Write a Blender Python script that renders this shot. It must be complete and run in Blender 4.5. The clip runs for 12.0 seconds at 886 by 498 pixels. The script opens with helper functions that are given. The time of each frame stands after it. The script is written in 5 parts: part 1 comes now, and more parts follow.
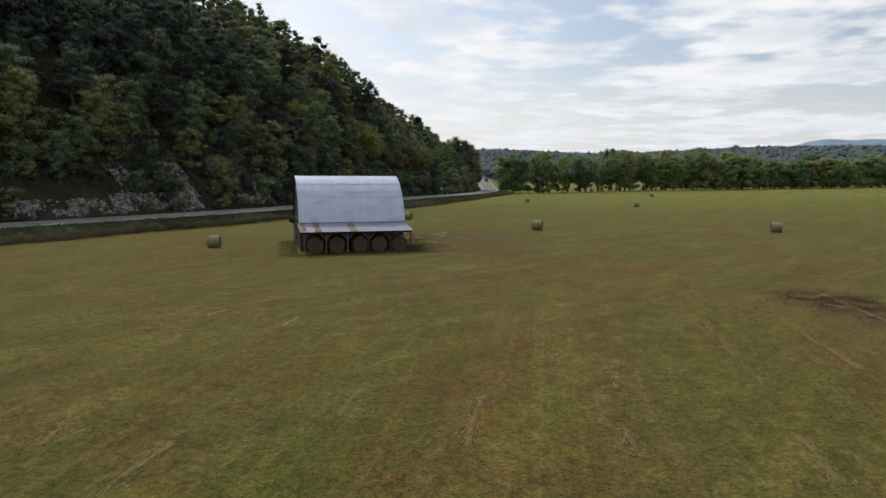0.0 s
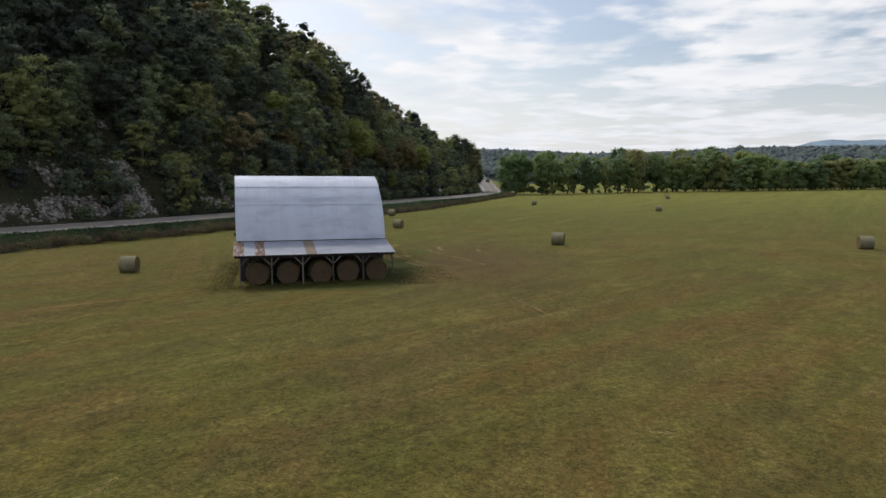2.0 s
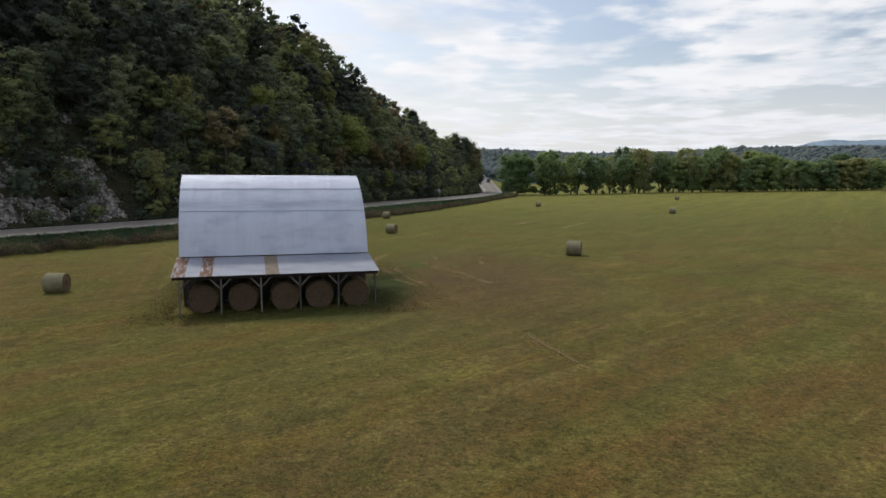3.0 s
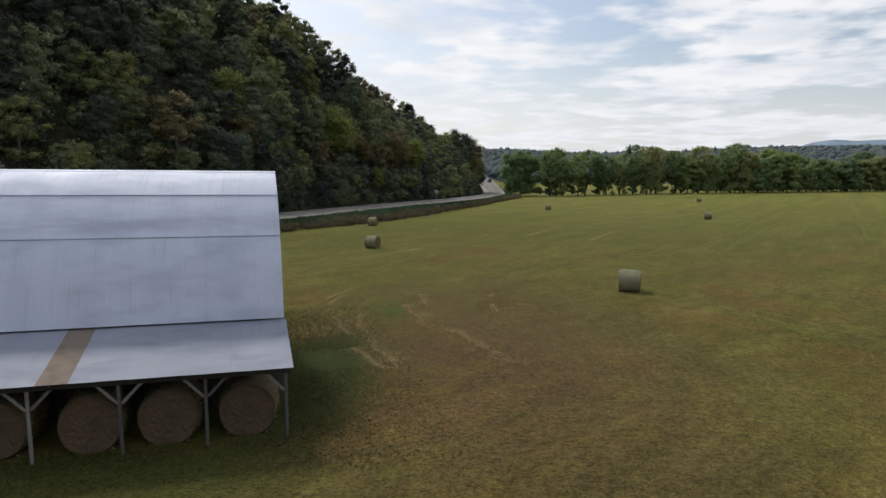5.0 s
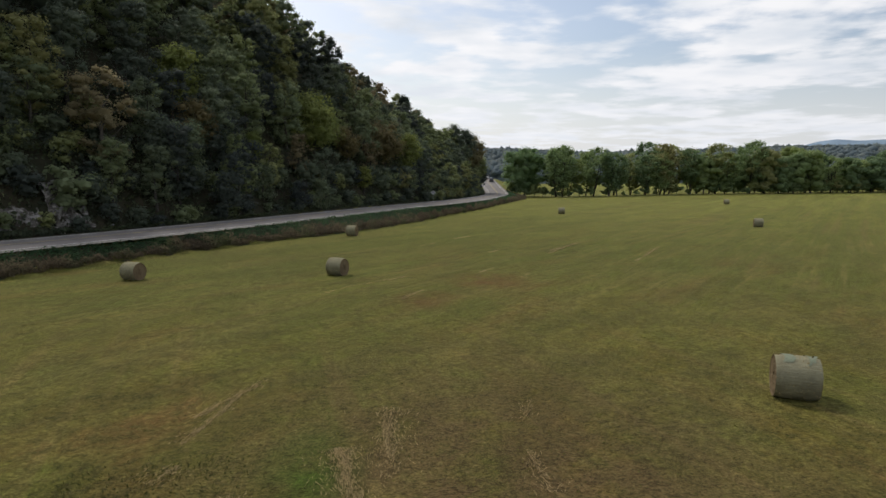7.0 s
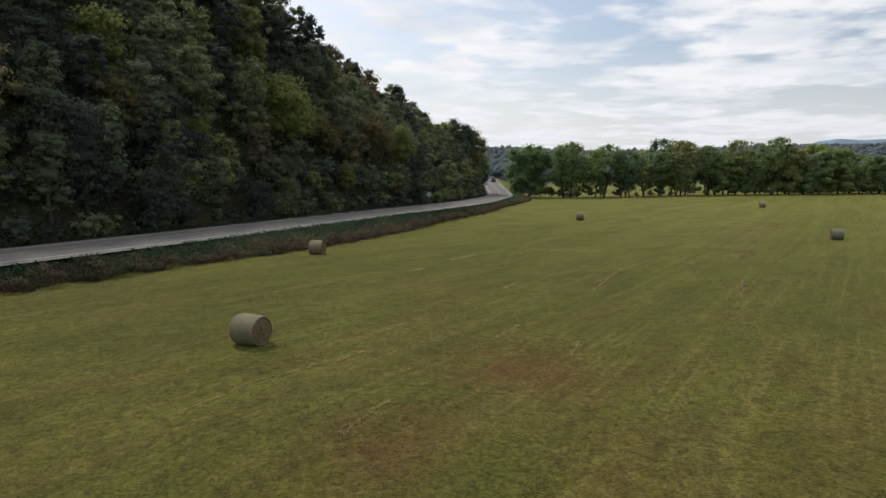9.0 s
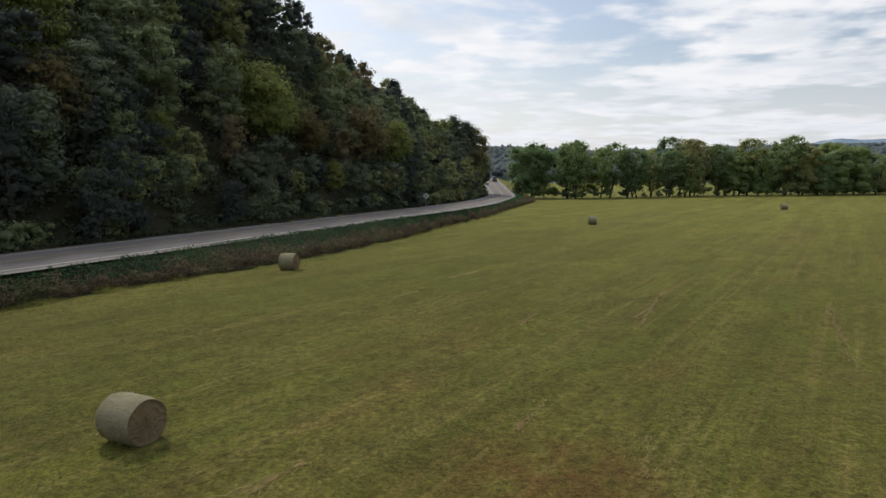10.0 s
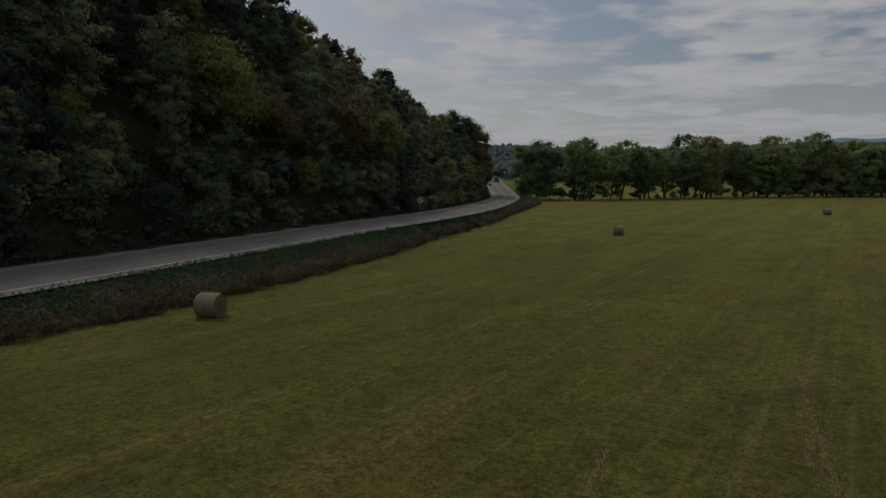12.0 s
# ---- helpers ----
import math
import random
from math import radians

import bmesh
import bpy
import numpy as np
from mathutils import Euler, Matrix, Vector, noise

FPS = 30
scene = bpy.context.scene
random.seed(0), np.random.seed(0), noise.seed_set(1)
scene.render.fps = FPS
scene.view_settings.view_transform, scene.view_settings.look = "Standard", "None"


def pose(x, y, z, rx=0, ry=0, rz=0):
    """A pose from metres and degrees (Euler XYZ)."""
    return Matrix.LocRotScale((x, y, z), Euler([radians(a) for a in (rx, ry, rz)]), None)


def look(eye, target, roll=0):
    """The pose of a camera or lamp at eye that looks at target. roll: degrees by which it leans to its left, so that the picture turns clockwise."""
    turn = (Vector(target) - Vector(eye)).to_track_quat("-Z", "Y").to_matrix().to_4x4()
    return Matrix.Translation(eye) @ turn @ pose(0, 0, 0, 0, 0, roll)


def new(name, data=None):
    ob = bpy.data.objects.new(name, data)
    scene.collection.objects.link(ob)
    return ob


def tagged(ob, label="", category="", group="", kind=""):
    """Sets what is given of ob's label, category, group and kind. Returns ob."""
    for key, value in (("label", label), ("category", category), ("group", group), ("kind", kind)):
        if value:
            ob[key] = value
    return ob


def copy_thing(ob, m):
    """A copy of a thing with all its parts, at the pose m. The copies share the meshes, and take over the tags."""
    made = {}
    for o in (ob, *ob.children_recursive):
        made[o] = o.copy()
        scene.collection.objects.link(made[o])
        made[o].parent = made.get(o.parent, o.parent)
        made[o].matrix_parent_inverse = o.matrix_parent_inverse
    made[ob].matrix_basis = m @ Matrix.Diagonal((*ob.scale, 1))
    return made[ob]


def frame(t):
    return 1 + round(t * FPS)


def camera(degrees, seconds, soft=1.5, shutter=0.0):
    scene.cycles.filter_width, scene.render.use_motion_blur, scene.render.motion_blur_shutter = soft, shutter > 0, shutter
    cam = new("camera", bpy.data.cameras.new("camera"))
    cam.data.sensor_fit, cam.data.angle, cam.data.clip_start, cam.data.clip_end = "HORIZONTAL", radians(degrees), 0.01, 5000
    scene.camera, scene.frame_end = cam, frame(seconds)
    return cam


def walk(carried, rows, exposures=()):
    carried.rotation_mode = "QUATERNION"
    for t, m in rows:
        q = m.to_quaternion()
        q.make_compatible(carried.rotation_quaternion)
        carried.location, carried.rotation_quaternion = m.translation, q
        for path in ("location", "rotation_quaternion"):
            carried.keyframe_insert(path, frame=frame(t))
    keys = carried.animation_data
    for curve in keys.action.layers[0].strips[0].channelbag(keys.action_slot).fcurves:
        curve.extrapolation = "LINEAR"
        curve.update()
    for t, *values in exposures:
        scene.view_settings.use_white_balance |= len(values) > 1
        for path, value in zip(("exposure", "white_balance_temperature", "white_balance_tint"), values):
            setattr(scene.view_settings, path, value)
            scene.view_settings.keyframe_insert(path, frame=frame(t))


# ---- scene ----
cam = camera(71.9, 12.0)
PATH = [
    (0, (0.139, 0.941, 7.701), (-0.025, 100.182, -4.589), 0.257),
    (0.5, (0.233, 5.065, 7.698), (0.082, 104.309, -4.575), 0.271),
    (1, (0.327, 9.403, 7.683), (0.191, 108.649, -4.574), 0.285),
    (1.5, (0.424, 13.742, 7.659), (0.303, 112.989, -4.586), 0.299),
    (2, (0.523, 18.023, 7.627), (0.415, 117.272, -4.609), 0.313),
    (2.5, (0.619, 22.526, 7.587), (0.526, 121.776, -4.640), 0.328),
    (3, (0.719, 26.940, 7.542), (0.641, 126.190, -4.681), 0.342),
    (5, (1.130, 44.968, 7.329), (1.108, 144.216, -4.908), 0.400),
    (5.5, (1.237, 49.572, 7.273), (1.228, 148.819, -4.975), 0.415),
    (6, (1.344, 54.155, 7.219), (1.350, 153.400, -5.043), 0.429),
    (6.5, (1.451, 58.726, 7.167), (1.472, 157.969, -5.111), 0.444),
    (7, (1.559, 63.314, 7.120), (1.593, 162.555, -5.178), 0.459),
    (9, (2.003, 82.130, 6.994), (2.095, 181.358, -5.411), 0.519),
    (9.5, (2.120, 87.021, 6.984), (2.226, 186.244, -5.456), 0.534),
    (10, (2.238, 91.712, 6.984), (2.358, 190.930, -5.493), 0.550),
    (10.5, (2.349, 96.528, 6.998), (2.484, 195.741, -5.517), 0.565),
    (11, (2.457, 101.235, 7.028), (2.607, 200.443, -5.529), 0.580),
    (11.25, (2.501, 103.215, 7.051), (2.658, 202.420, -5.527), 0.587),
    (11.5, (2.545, 105.195, 7.077), (2.709, 204.398, -5.520), 0.593),
    (11.75, (2.569, 106.238, 7.113), (2.740, 205.438, -5.503), 0.598),
    (12, (2.592, 107.051, 7.153), (2.771, 206.249, -5.482), 0.603),
]
walk(cam, [(t, look(eye, target, roll)) for t, eye, target, roll in PATH],
     exposures=[(0.0, 0.0), (11.5, 0.0), (11.6, -0.03), (11.7, -0.25), (11.8, -0.6), (11.9, -0.95), (12.0, -1.3)])

# ---------------------------------------------------------------- world and sun
SUN_DIR = Vector((-0.42, 0.62, 0.80)).normalized()
world = bpy.data.worlds.new("sky")
scene.world = world
world.use_nodes = True


def link(nt, a, b):
    nt.links.new(a, b)


def build_world():
    nt = world.node_tree
    nt.nodes.clear()
    N = nt.nodes.new
    out, bg = N("ShaderNodeOutputWorld"), N("ShaderNodeBackground")
    sky = N("ShaderNodeTexSky")
    sky.sky_type, sky.sun_disc = "NISHITA", False
    sky.sun_elevation = math.asin(SUN_DIR.z)
    sky.sun_rotation = math.atan2(SUN_DIR.x, SUN_DIR.y)
    sky.air_density, sky.dust_density = 1.0, 2.5
    dim = N("ShaderNodeVectorMath")
    dim.operation = "SCALE"
    dim.inputs["Scale"].default_value = 0.12
    link(nt, sky.outputs[0], dim.inputs[0])
    co, sep = N("ShaderNodeTexCoord"), N("ShaderNodeSeparateXYZ")
    link(nt, co.outputs["Generated"], sep.inputs[0])
    up = N("ShaderNodeMath")
    up.operation = "MAXIMUM"
    up.inputs[1].default_value = 0.0
    link(nt, sep.outputs["Z"], up.inputs[0])
    lift = N("ShaderNodeMath")
    lift.operation = "ADD"
    lift.inputs[1].default_value = 0.07
    link(nt, up.outputs[0], lift.inputs[0])
    flat = []
    for axis in ("X", "Y"):
        d = N("ShaderNodeMath")
        d.operation = "DIVIDE"
        link(nt, sep.outputs[axis], d.inputs[0])
        link(nt, lift.outputs[0], d.inputs[1])
        flat.append(d)
    comb = N("ShaderNodeCombineXYZ")
    link(nt, flat[0].outputs[0], comb.inputs["X"])
    link(nt, flat[1].outputs[0], comb.inputs["Y"])
    big, fine = N("ShaderNodeTexNoise"), N("ShaderNodeTexNoise")
    big.inputs["Scale"].default_value, big.inputs["Detail"].default_value = 0.75, 7
    big.inputs["Roughness"].default_value = 0.55
    big.inputs["Distortion"].default_value = 0.35
    fine.inputs["Scale"].default_value, fine.inputs["Detail"].default_value = 2.2, 5
    for n in (big, fine):
        link(nt, comb.outputs[0], n.inputs["Vector"])
    mix = N("ShaderNodeMix")
    mix.inputs[0].default_value = 0.42
    link(nt, big.outputs["Fac"], mix.inputs[2])
    link(nt, fine.outputs["Fac"], mix.inputs[3])
    cover = N("ShaderNodeMapRange")
    cover.interpolation_type = "SMOOTHSTEP"
    cover.inputs["From Min"].default_value, cover.inputs["From Max"].default_value = 0.44, 0.555
    cover.inputs["To Min"].default_value, cover.inputs["To Max"].default_value = 0.05, 1.0
    link(nt, mix.outputs[0], cover.inputs["Value"])
    shade = N("ShaderNodeTexNoise")
    shade.inputs["Scale"].default_value, shade.inputs["Detail"].default_value = 1.7, 4
    link(nt, comb.outputs[0], shade.inputs["Vector"])
    ramp = N("ShaderNodeValToRGB")
    ramp.color_ramp.elements[0].position, ramp.color_ramp.elements[0].color = 0.34, (0.72, 0.77, 0.84, 1)
    ramp.color_ramp.elements[1].position, ramp.color_ramp.elements[1].color = 0.60, (0.95, 0.95, 0.975, 1)
    link(nt, shade.outputs["Fac"], ramp.inputs[0])
    cloud = N("ShaderNodeMix")
    cloud.data_type = "RGBA"
    link(nt, cover.outputs[0], cloud.inputs[0])
    link(nt, dim.outputs[0], cloud.inputs[6])
    link(nt, ramp.outputs[0], cloud.inputs[7])
    haze = N("ShaderNodeMapRange")
    haze.interpolation_type = "SMOOTHSTEP"
    haze.inputs["From Min"].default_value, haze.inputs["From Max"].default_value = 0.02, 0.21
    haze.inputs["To Min"].default_value, haze.inputs["To Max"].default_value = 0.72, 0.0
    link(nt, up.outputs[0], haze.inputs["Value"])
    low = N("ShaderNodeMix")
    low.data_type = "RGBA"
    low.inputs[7].default_value = (0.86, 0.88, 0.93, 1)
    link(nt, haze.outputs[0], low.inputs[0])
    link(nt, cloud.outputs[2], low.inputs[6])
    link(nt, low.outputs[2], bg.inputs["Color"])
    # the cloud cover is brighter on the sun's side of the sky
    dot = N("ShaderNodeVectorMath")
    dot.operation = "DOT_PRODUCT"
    link(nt, co.outputs["Generated"], dot.inputs[0])
    dot.inputs[1].default_value = SUN_DIR
    glow = N("ShaderNodeMapRange")
    glow.inputs["From Min"].default_value, glow.inputs["From Max"].default_value = -0.5, 0.6
    glow.inputs["To Min"].default_value, glow.inputs["To Max"].default_value = 0.78, 1.0
    link(nt, dot.outputs["Value"], glow.inputs["Value"])
    link(nt, glow.outputs[0], bg.inputs["Strength"])
    link(nt, bg.outputs[0], out.inputs[0])


build_world()
sun_data = bpy.data.lights.new("sun", "SUN")
sun_data.energy, sun_data.angle, sun_data.color = 2.0, radians(8), (1.0, 0.94, 0.84)
sun = new("sun", sun_data)
sun.matrix_world = look((0, 0, 60), Vector((0, 0, 60)) - SUN_DIR)

# ---------------------------------------------------------------- materials


class Mat:
    """A small builder for node materials in object or world space."""

    def __init__(self, name, rough=0.8, metal=0.0, spec=0.3):
        self.m = bpy.data.materials.new(name)
        self.m.use_nodes = True
        self.nt = self.m.node_tree
        self.b = self.nt.nodes["Principled BSDF"]
        self.b.inputs["Roughness"].default_value = rough
        self.b.inputs["Metallic"].default_value = metal
        self.b.inputs["Specular IOR Level"].default_value = spec
        self.co = self.nt.nodes.new("ShaderNodeTexCoord")
        self.geo = self.nt.nodes.new("ShaderNodeNewGeometry")

    def n(self, kind):
        return self.nt.nodes.new(kind)

    def to(self, a, b):
        self.nt.links.new(a, b)

    def vec(self, space="Object", scale=(1, 1, 1), turn=0.0):
        mp = self.n("ShaderNodeMapping")
        mp.vector_type = "TEXTURE"
        mp.inputs["Scale"].default_value = tuple(1 / c if c else 1e6 for c in scale)
        mp.inputs["Rotation"].default_value = (0, 0, radians(turn))
        self.to(self.geo.outputs["Position"] if space == "World" else self.co.outputs["Object"], mp.inputs["Vector"])
        return mp.outputs[0]

    def noise(self, v, scale, detail=4, rough=0.55):
        t = self.n("ShaderNodeTexNoise")
        t.inputs["Scale"].default_value, t.inputs["Detail"].default_value = scale, detail
        t.inputs["Roughness"].default_value = rough
        self.to(v, t.inputs["Vector"])
        return t.outputs["Fac"]

    def band(self, v, lo, hi, a=0.0, b=1.0):
        r = self.n("ShaderNodeMapRange")
        for key, value in (("From Min", lo), ("From Max", hi), ("To Min", a), ("To Max", b)):
            r.inputs[key].default_value = value
        self.to(v, r.inputs["Value"])
        return r.outputs[0]

    def mix(self, fac, a, b, mode="MIX"):
        x = self.n("ShaderNodeMix")
        x.data_type, x.blend_type = "RGBA", mode
        for k, v in ((0, fac), (6, a), (7, b)):
            if isinstance(v, (int, float)):
                x.inputs[k].default_value = v
            elif isinstance(v, tuple):
                x.inputs[k].default_value = (*v, 1)
            else:
                self.to(v, x.inputs[k])
        return x.outputs[2]

    def times(self, a, b):
        x = self.n("ShaderNodeMath")
        x.operation = "MULTIPLY"
        for k, v in ((0, a), (1, b)):
            if isinstance(v, (int, float)):
                x.inputs[k].default_value = v
            else:
                self.to(v, x.inputs[k])
        return x.outputs[0]

    def colour(self, c):
        if isinstance(c, tuple):
            self.b.inputs["Base Color"].default_value = (*c, 1)
        else:
            self.to(c, self.b.inputs["Base Color"])
        return self

    def bump(self, h, strength=0.3, dist=0.02):
        x = self.n("ShaderNodeBump")
        x.inputs["Strength"].default_value, x.inputs["Distance"].default_value = strength, dist
        self.to(h, x.inputs["Height"])
        self.to(x.outputs[0], self.b.inputs["Normal"])
        return self

    def random(self):
        return self.n("ShaderNodeObjectInfo").outputs["Random"]

    def island(self):
        return self.geo.outputs["Random Per Island"]

    def attr(self, name):
        a = self.n("ShaderNodeAttribute")
        a.attribute_name = name
        return a.outputs["Fac"]

    def ramp(self, fac, stops):
        r = self.n("ShaderNodeValToRGB")
        e = r.color_ramp.elements
        while len(e) < len(stops):
            e.new(0.5)
        for k, (p, c) in enumerate(stops):
            e[k].position, e[k].color = p, (*c, 1)
        self.to(fac, r.inputs[0])
        return r.outputs[0]


def field_material():
    m = Mat("mown_grass", 0.95, spec=0.06)
    w = m.vec("World")
    sep = m.n("ShaderNodeSeparateXYZ")
    m.to(m.geo.outputs["Position"], sep.inputs[0])
    along = sep.outputs["Y"]
    north = m.band(along, 72, 112)
    big = m.noise(w, 0.03, 4)
    patch = m.noise(m.vec("World", (0.24, 0.10, 1), -26), 1.0, 7, 0.66)
    patch2 = m.noise(m.vec("World", (0.42, 0.24, 1), 15), 1.0, 6, 0.66)
    lush = m.noise(w, 0.55, 6, 0.68)
    mottle = m.noise(w, 3.2, 5, 0.65)
    grain = m.noise(w, 14.0, 5, 0.7)
    fleck = m.noise(w, 42, 3, 0.7)
    gold = m.mix(m.band(big, 0.40, 0.62), (0.102, 0.067, 0.013), (0.130, 0.064, 0.018))
    green = m.mix(m.band(big, 0.40, 0.62), (0.046, 0.072, 0.009), (0.070, 0.076, 0.013))
    base = m.mix(north, gold, green)
    base = m.mix(m.times(m.band(patch, 0.46, 0.58), 0.85), base, m.mix(north, (0.090, 0.054, 0.024), (0.090, 0.070, 0.025)))
    base = m.mix(m.times(m.band(patch2, 0.52, 0.64), 0.7), base, m.mix(north, (0.076, 0.072, 0.014), (0.062, 0.088, 0.014)))
    # grass turns paler with distance: low-angle brightness put into the base colour
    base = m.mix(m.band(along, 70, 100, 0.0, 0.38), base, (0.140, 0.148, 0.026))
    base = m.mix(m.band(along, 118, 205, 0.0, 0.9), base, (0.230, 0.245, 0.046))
    # rusty dry ground and lush green ground, in broad uneven drifts
    rusty = m.noise(m.vec("World", (0.20, 0.085, 1), -44), 1.0, 6, 0.62)
    green_drift = m.noise(m.vec("World", (0.17, 0.075, 1), 24), 1.0, 6, 0.62)
    base = m.mix(m.times(m.band(green_drift, 0.50, 0.62), m.band(along, 90, 150, 0.65, 0.35)), base, (0.060, 0.078, 0.011))
    base = m.mix(m.times(m.band(rusty, 0.49, 0.62), m.band(along, 88, 130, 0.85, 0.2)), base, (0.128, 0.064, 0.024))
    # mowing and raking lines, which change direction from one part of the field to the next
    for turn, y0, y1, y2, y3, much in ((-9, -50, -20, 30, 40, 0.34), (-50, 28, 40, 58, 70, 0.42), (20, 58, 70, 84, 98, 0.30), (-34, 84, 100, 400, 420, 0.64)):
        here = m.times(m.band(along, y0, y1), m.band(along, y2, y3, 1.0, 0.0))
        fine = m.noise(m.vec("World", (2.6, 0.05, 1), turn), 1.0, 4, 0.6)
        broad = m.noise(m.vec("World", (0.36, 0.016, 1), turn), 1.0, 3)
        track = m.noise(m.vec("World", (0.9, 0.022, 1), turn), 1.0, 3, 0.5)
        base = m.mix(m.times(m.times(m.band(broad, 0.44, 0.58), 0.5), here), base, (0.064, 0.086, 0.014))
        base = m.mix(m.times(m.times(m.band(track, 0.57, 0.66), 0.55), here), base, (0.150, 0.104, 0.040))
        base = m.mix(m.times(m.times(m.band(fine, 0.53, 0.68), much), here), base, (0.210, 0.165, 0.055))
        base = m.mix(m.times(m.times(m.band(fine, 0.46, 0.34), 0.36), here), base, (0.050, 0.054, 0.012))
    pale = m.noise(m.vec("World", (0.5, 0.16, 1), -35), 1.0, 7, 0.7)
    dim = m.noise(m.vec("World", (0.34, 0.13, 1), -60), 1.0, 6, 0.7)
    tuft = m.noise(w, 1.5, 5, 0.7)
    base = m.mix(m.times(m.band(pale, 0.53, 0.64), m.band(along, 85, 115, 0.6, 0.35)), base, m.mix(north, (0.165, 0.135, 0.036), (0.120, 0.118, 0.028)))
    base = m.mix(m.times(m.band(dim, 0.52, 0.64), m.band(along, 80, 110, 0.65, 0.4)), base, m.mix(north, (0.060, 0.046, 0.018), (0.046, 0.056, 0.014)))
    base = m.mix(m.times(m.band(lush, 0.54, 0.68), 0.55), base, (0.046, 0.052, 0.012))
    base = m.mix(m.times(m.band(tuft, 0.52, 0.62), 0.6), base, (0.034, 0.034, 0.010))
    base = m.mix(m.times(m.band(tuft, 0.46, 0.36), 0.35), base, (0.150, 0.135, 0.034))
    base = m.mix(m.times(m.band(mottle, 0.50, 0.62), 0.55), base, (0.040, 0.036, 0.012))
    base = m.mix(m.times(m.band(grain, 0.50, 0.60), 0.6), base, (0.028, 0.025, 0.006))
    base = m.mix(m.times(m.band(grain, 0.47, 0.36), 0.45), base, (0.180, 0.160, 0.040))
    base = m.mix(m.times(m.band(fleck, 0.52, 0.62), 0.45), base, (0.240, 0.205, 0.066))

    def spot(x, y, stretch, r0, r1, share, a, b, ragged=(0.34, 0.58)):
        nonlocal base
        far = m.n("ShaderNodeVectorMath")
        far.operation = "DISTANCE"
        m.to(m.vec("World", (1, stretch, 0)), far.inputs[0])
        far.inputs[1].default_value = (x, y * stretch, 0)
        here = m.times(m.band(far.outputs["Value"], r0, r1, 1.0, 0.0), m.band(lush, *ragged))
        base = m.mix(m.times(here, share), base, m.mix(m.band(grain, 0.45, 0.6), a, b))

    # trodden brown earth beside the barn
    spot(2.6, 70.0, 0.5, 1.5, 10.5, 0.9, (0.114, 0.069, 0.036), (0.044, 0.030, 0.017), (0.26, 0.54))
    # rust-red dry patches and the dead brown patch
    spot(5.0, 104.2, 0.7, 0.8, 3.2, 0.8, (0.120, 0.052, 0.020), (0.060, 0.030, 0.014))
    spot(0.6, 97.5, 0.8, 0.6, 3.0, 0.6, (0.115, 0.056, 0.022), (0.060, 0.032, 0.014))
    spot(22.4, 34.0, 0.6, 1.6, 4.4, 0.9, (0.085, 0.050, 0.030), (0.040, 0.025, 0.016))
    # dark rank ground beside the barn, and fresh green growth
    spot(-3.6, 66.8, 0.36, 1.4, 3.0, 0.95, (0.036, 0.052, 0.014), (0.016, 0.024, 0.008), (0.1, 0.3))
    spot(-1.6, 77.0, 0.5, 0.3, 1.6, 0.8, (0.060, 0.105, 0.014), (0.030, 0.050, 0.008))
    # barn shade before the lean-to, painted into the rank grass colour
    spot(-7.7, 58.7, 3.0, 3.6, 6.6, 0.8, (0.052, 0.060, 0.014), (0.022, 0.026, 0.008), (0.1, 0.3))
    # clumped, uneven sward
    clumps = m.times(m.band(m.noise(w, 5.5, 4, 0.78), 0.37, 0.63, 0.66, 1.36), m.band(m.noise(m.vec("World", (0.5, 0.2, 1), -40), 1.0, 5, 0.7), 0.36, 0.64, 0.86, 1.14))
    sward = m.n("ShaderNodeVectorMath")
    sward.operation = "SCALE"
    m.to(base, sward.inputs[0])
    m.to(clumps, sward.inputs["Scale"])
    base = sward.outputs[0]
    # grass blades catch the light at a low angle
    m.b.inputs["Sheen Weight"].default_value, m.b.inputs["Sheen Roughness"].default_value = 0.14, 0.25
    m.b.inputs["Sheen Tint"].default_value = (0.80, 0.82, 0.28, 1)
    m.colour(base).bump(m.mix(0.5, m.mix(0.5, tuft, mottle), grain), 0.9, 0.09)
    return m.m


def floor_material():
    m = Mat("forest_floor", 0.95, spec=0.1)
    w = m.vec("World")
    base = m.mix(m.band(m.noise(w, 0.3, 6), 0.35, 0.65), (0.024, 0.028, 0.016), (0.044, 0.038, 0.024))
    m.colour(base).bump(m.noise(w, 2.5, 5), 0.8, 0.15)
    return m.m


def road_material():
    m = Mat("worn_asphalt", 0.85, spec=0.25)
    w = m.vec("World")
    base = m.mix(m.band(m.noise(w, 0.25, 5), 0.3, 0.7), (0.140, 0.129, 0.122), (0.190, 0.174, 0.163))
    base = m.mix(m.times(m.band(m.noise(w, 30, 2), 0.5, 0.8), 0.4), base, (0.10, 0.095, 0.09))
    m.colour(base).bump(m.noise(w, 60, 2), 0.2, 0.01)
    return m.m


def paint_material(name, c):
    m = Mat(name, 0.7)
    base = m.mix(m.times(m.band(m.noise(m.vec("World"), 1.2, 6, 0.7), 0.45, 0.7), 0.6), c, (0.18, 0.17, 0.16))
    m.colour(base)
    return m.m


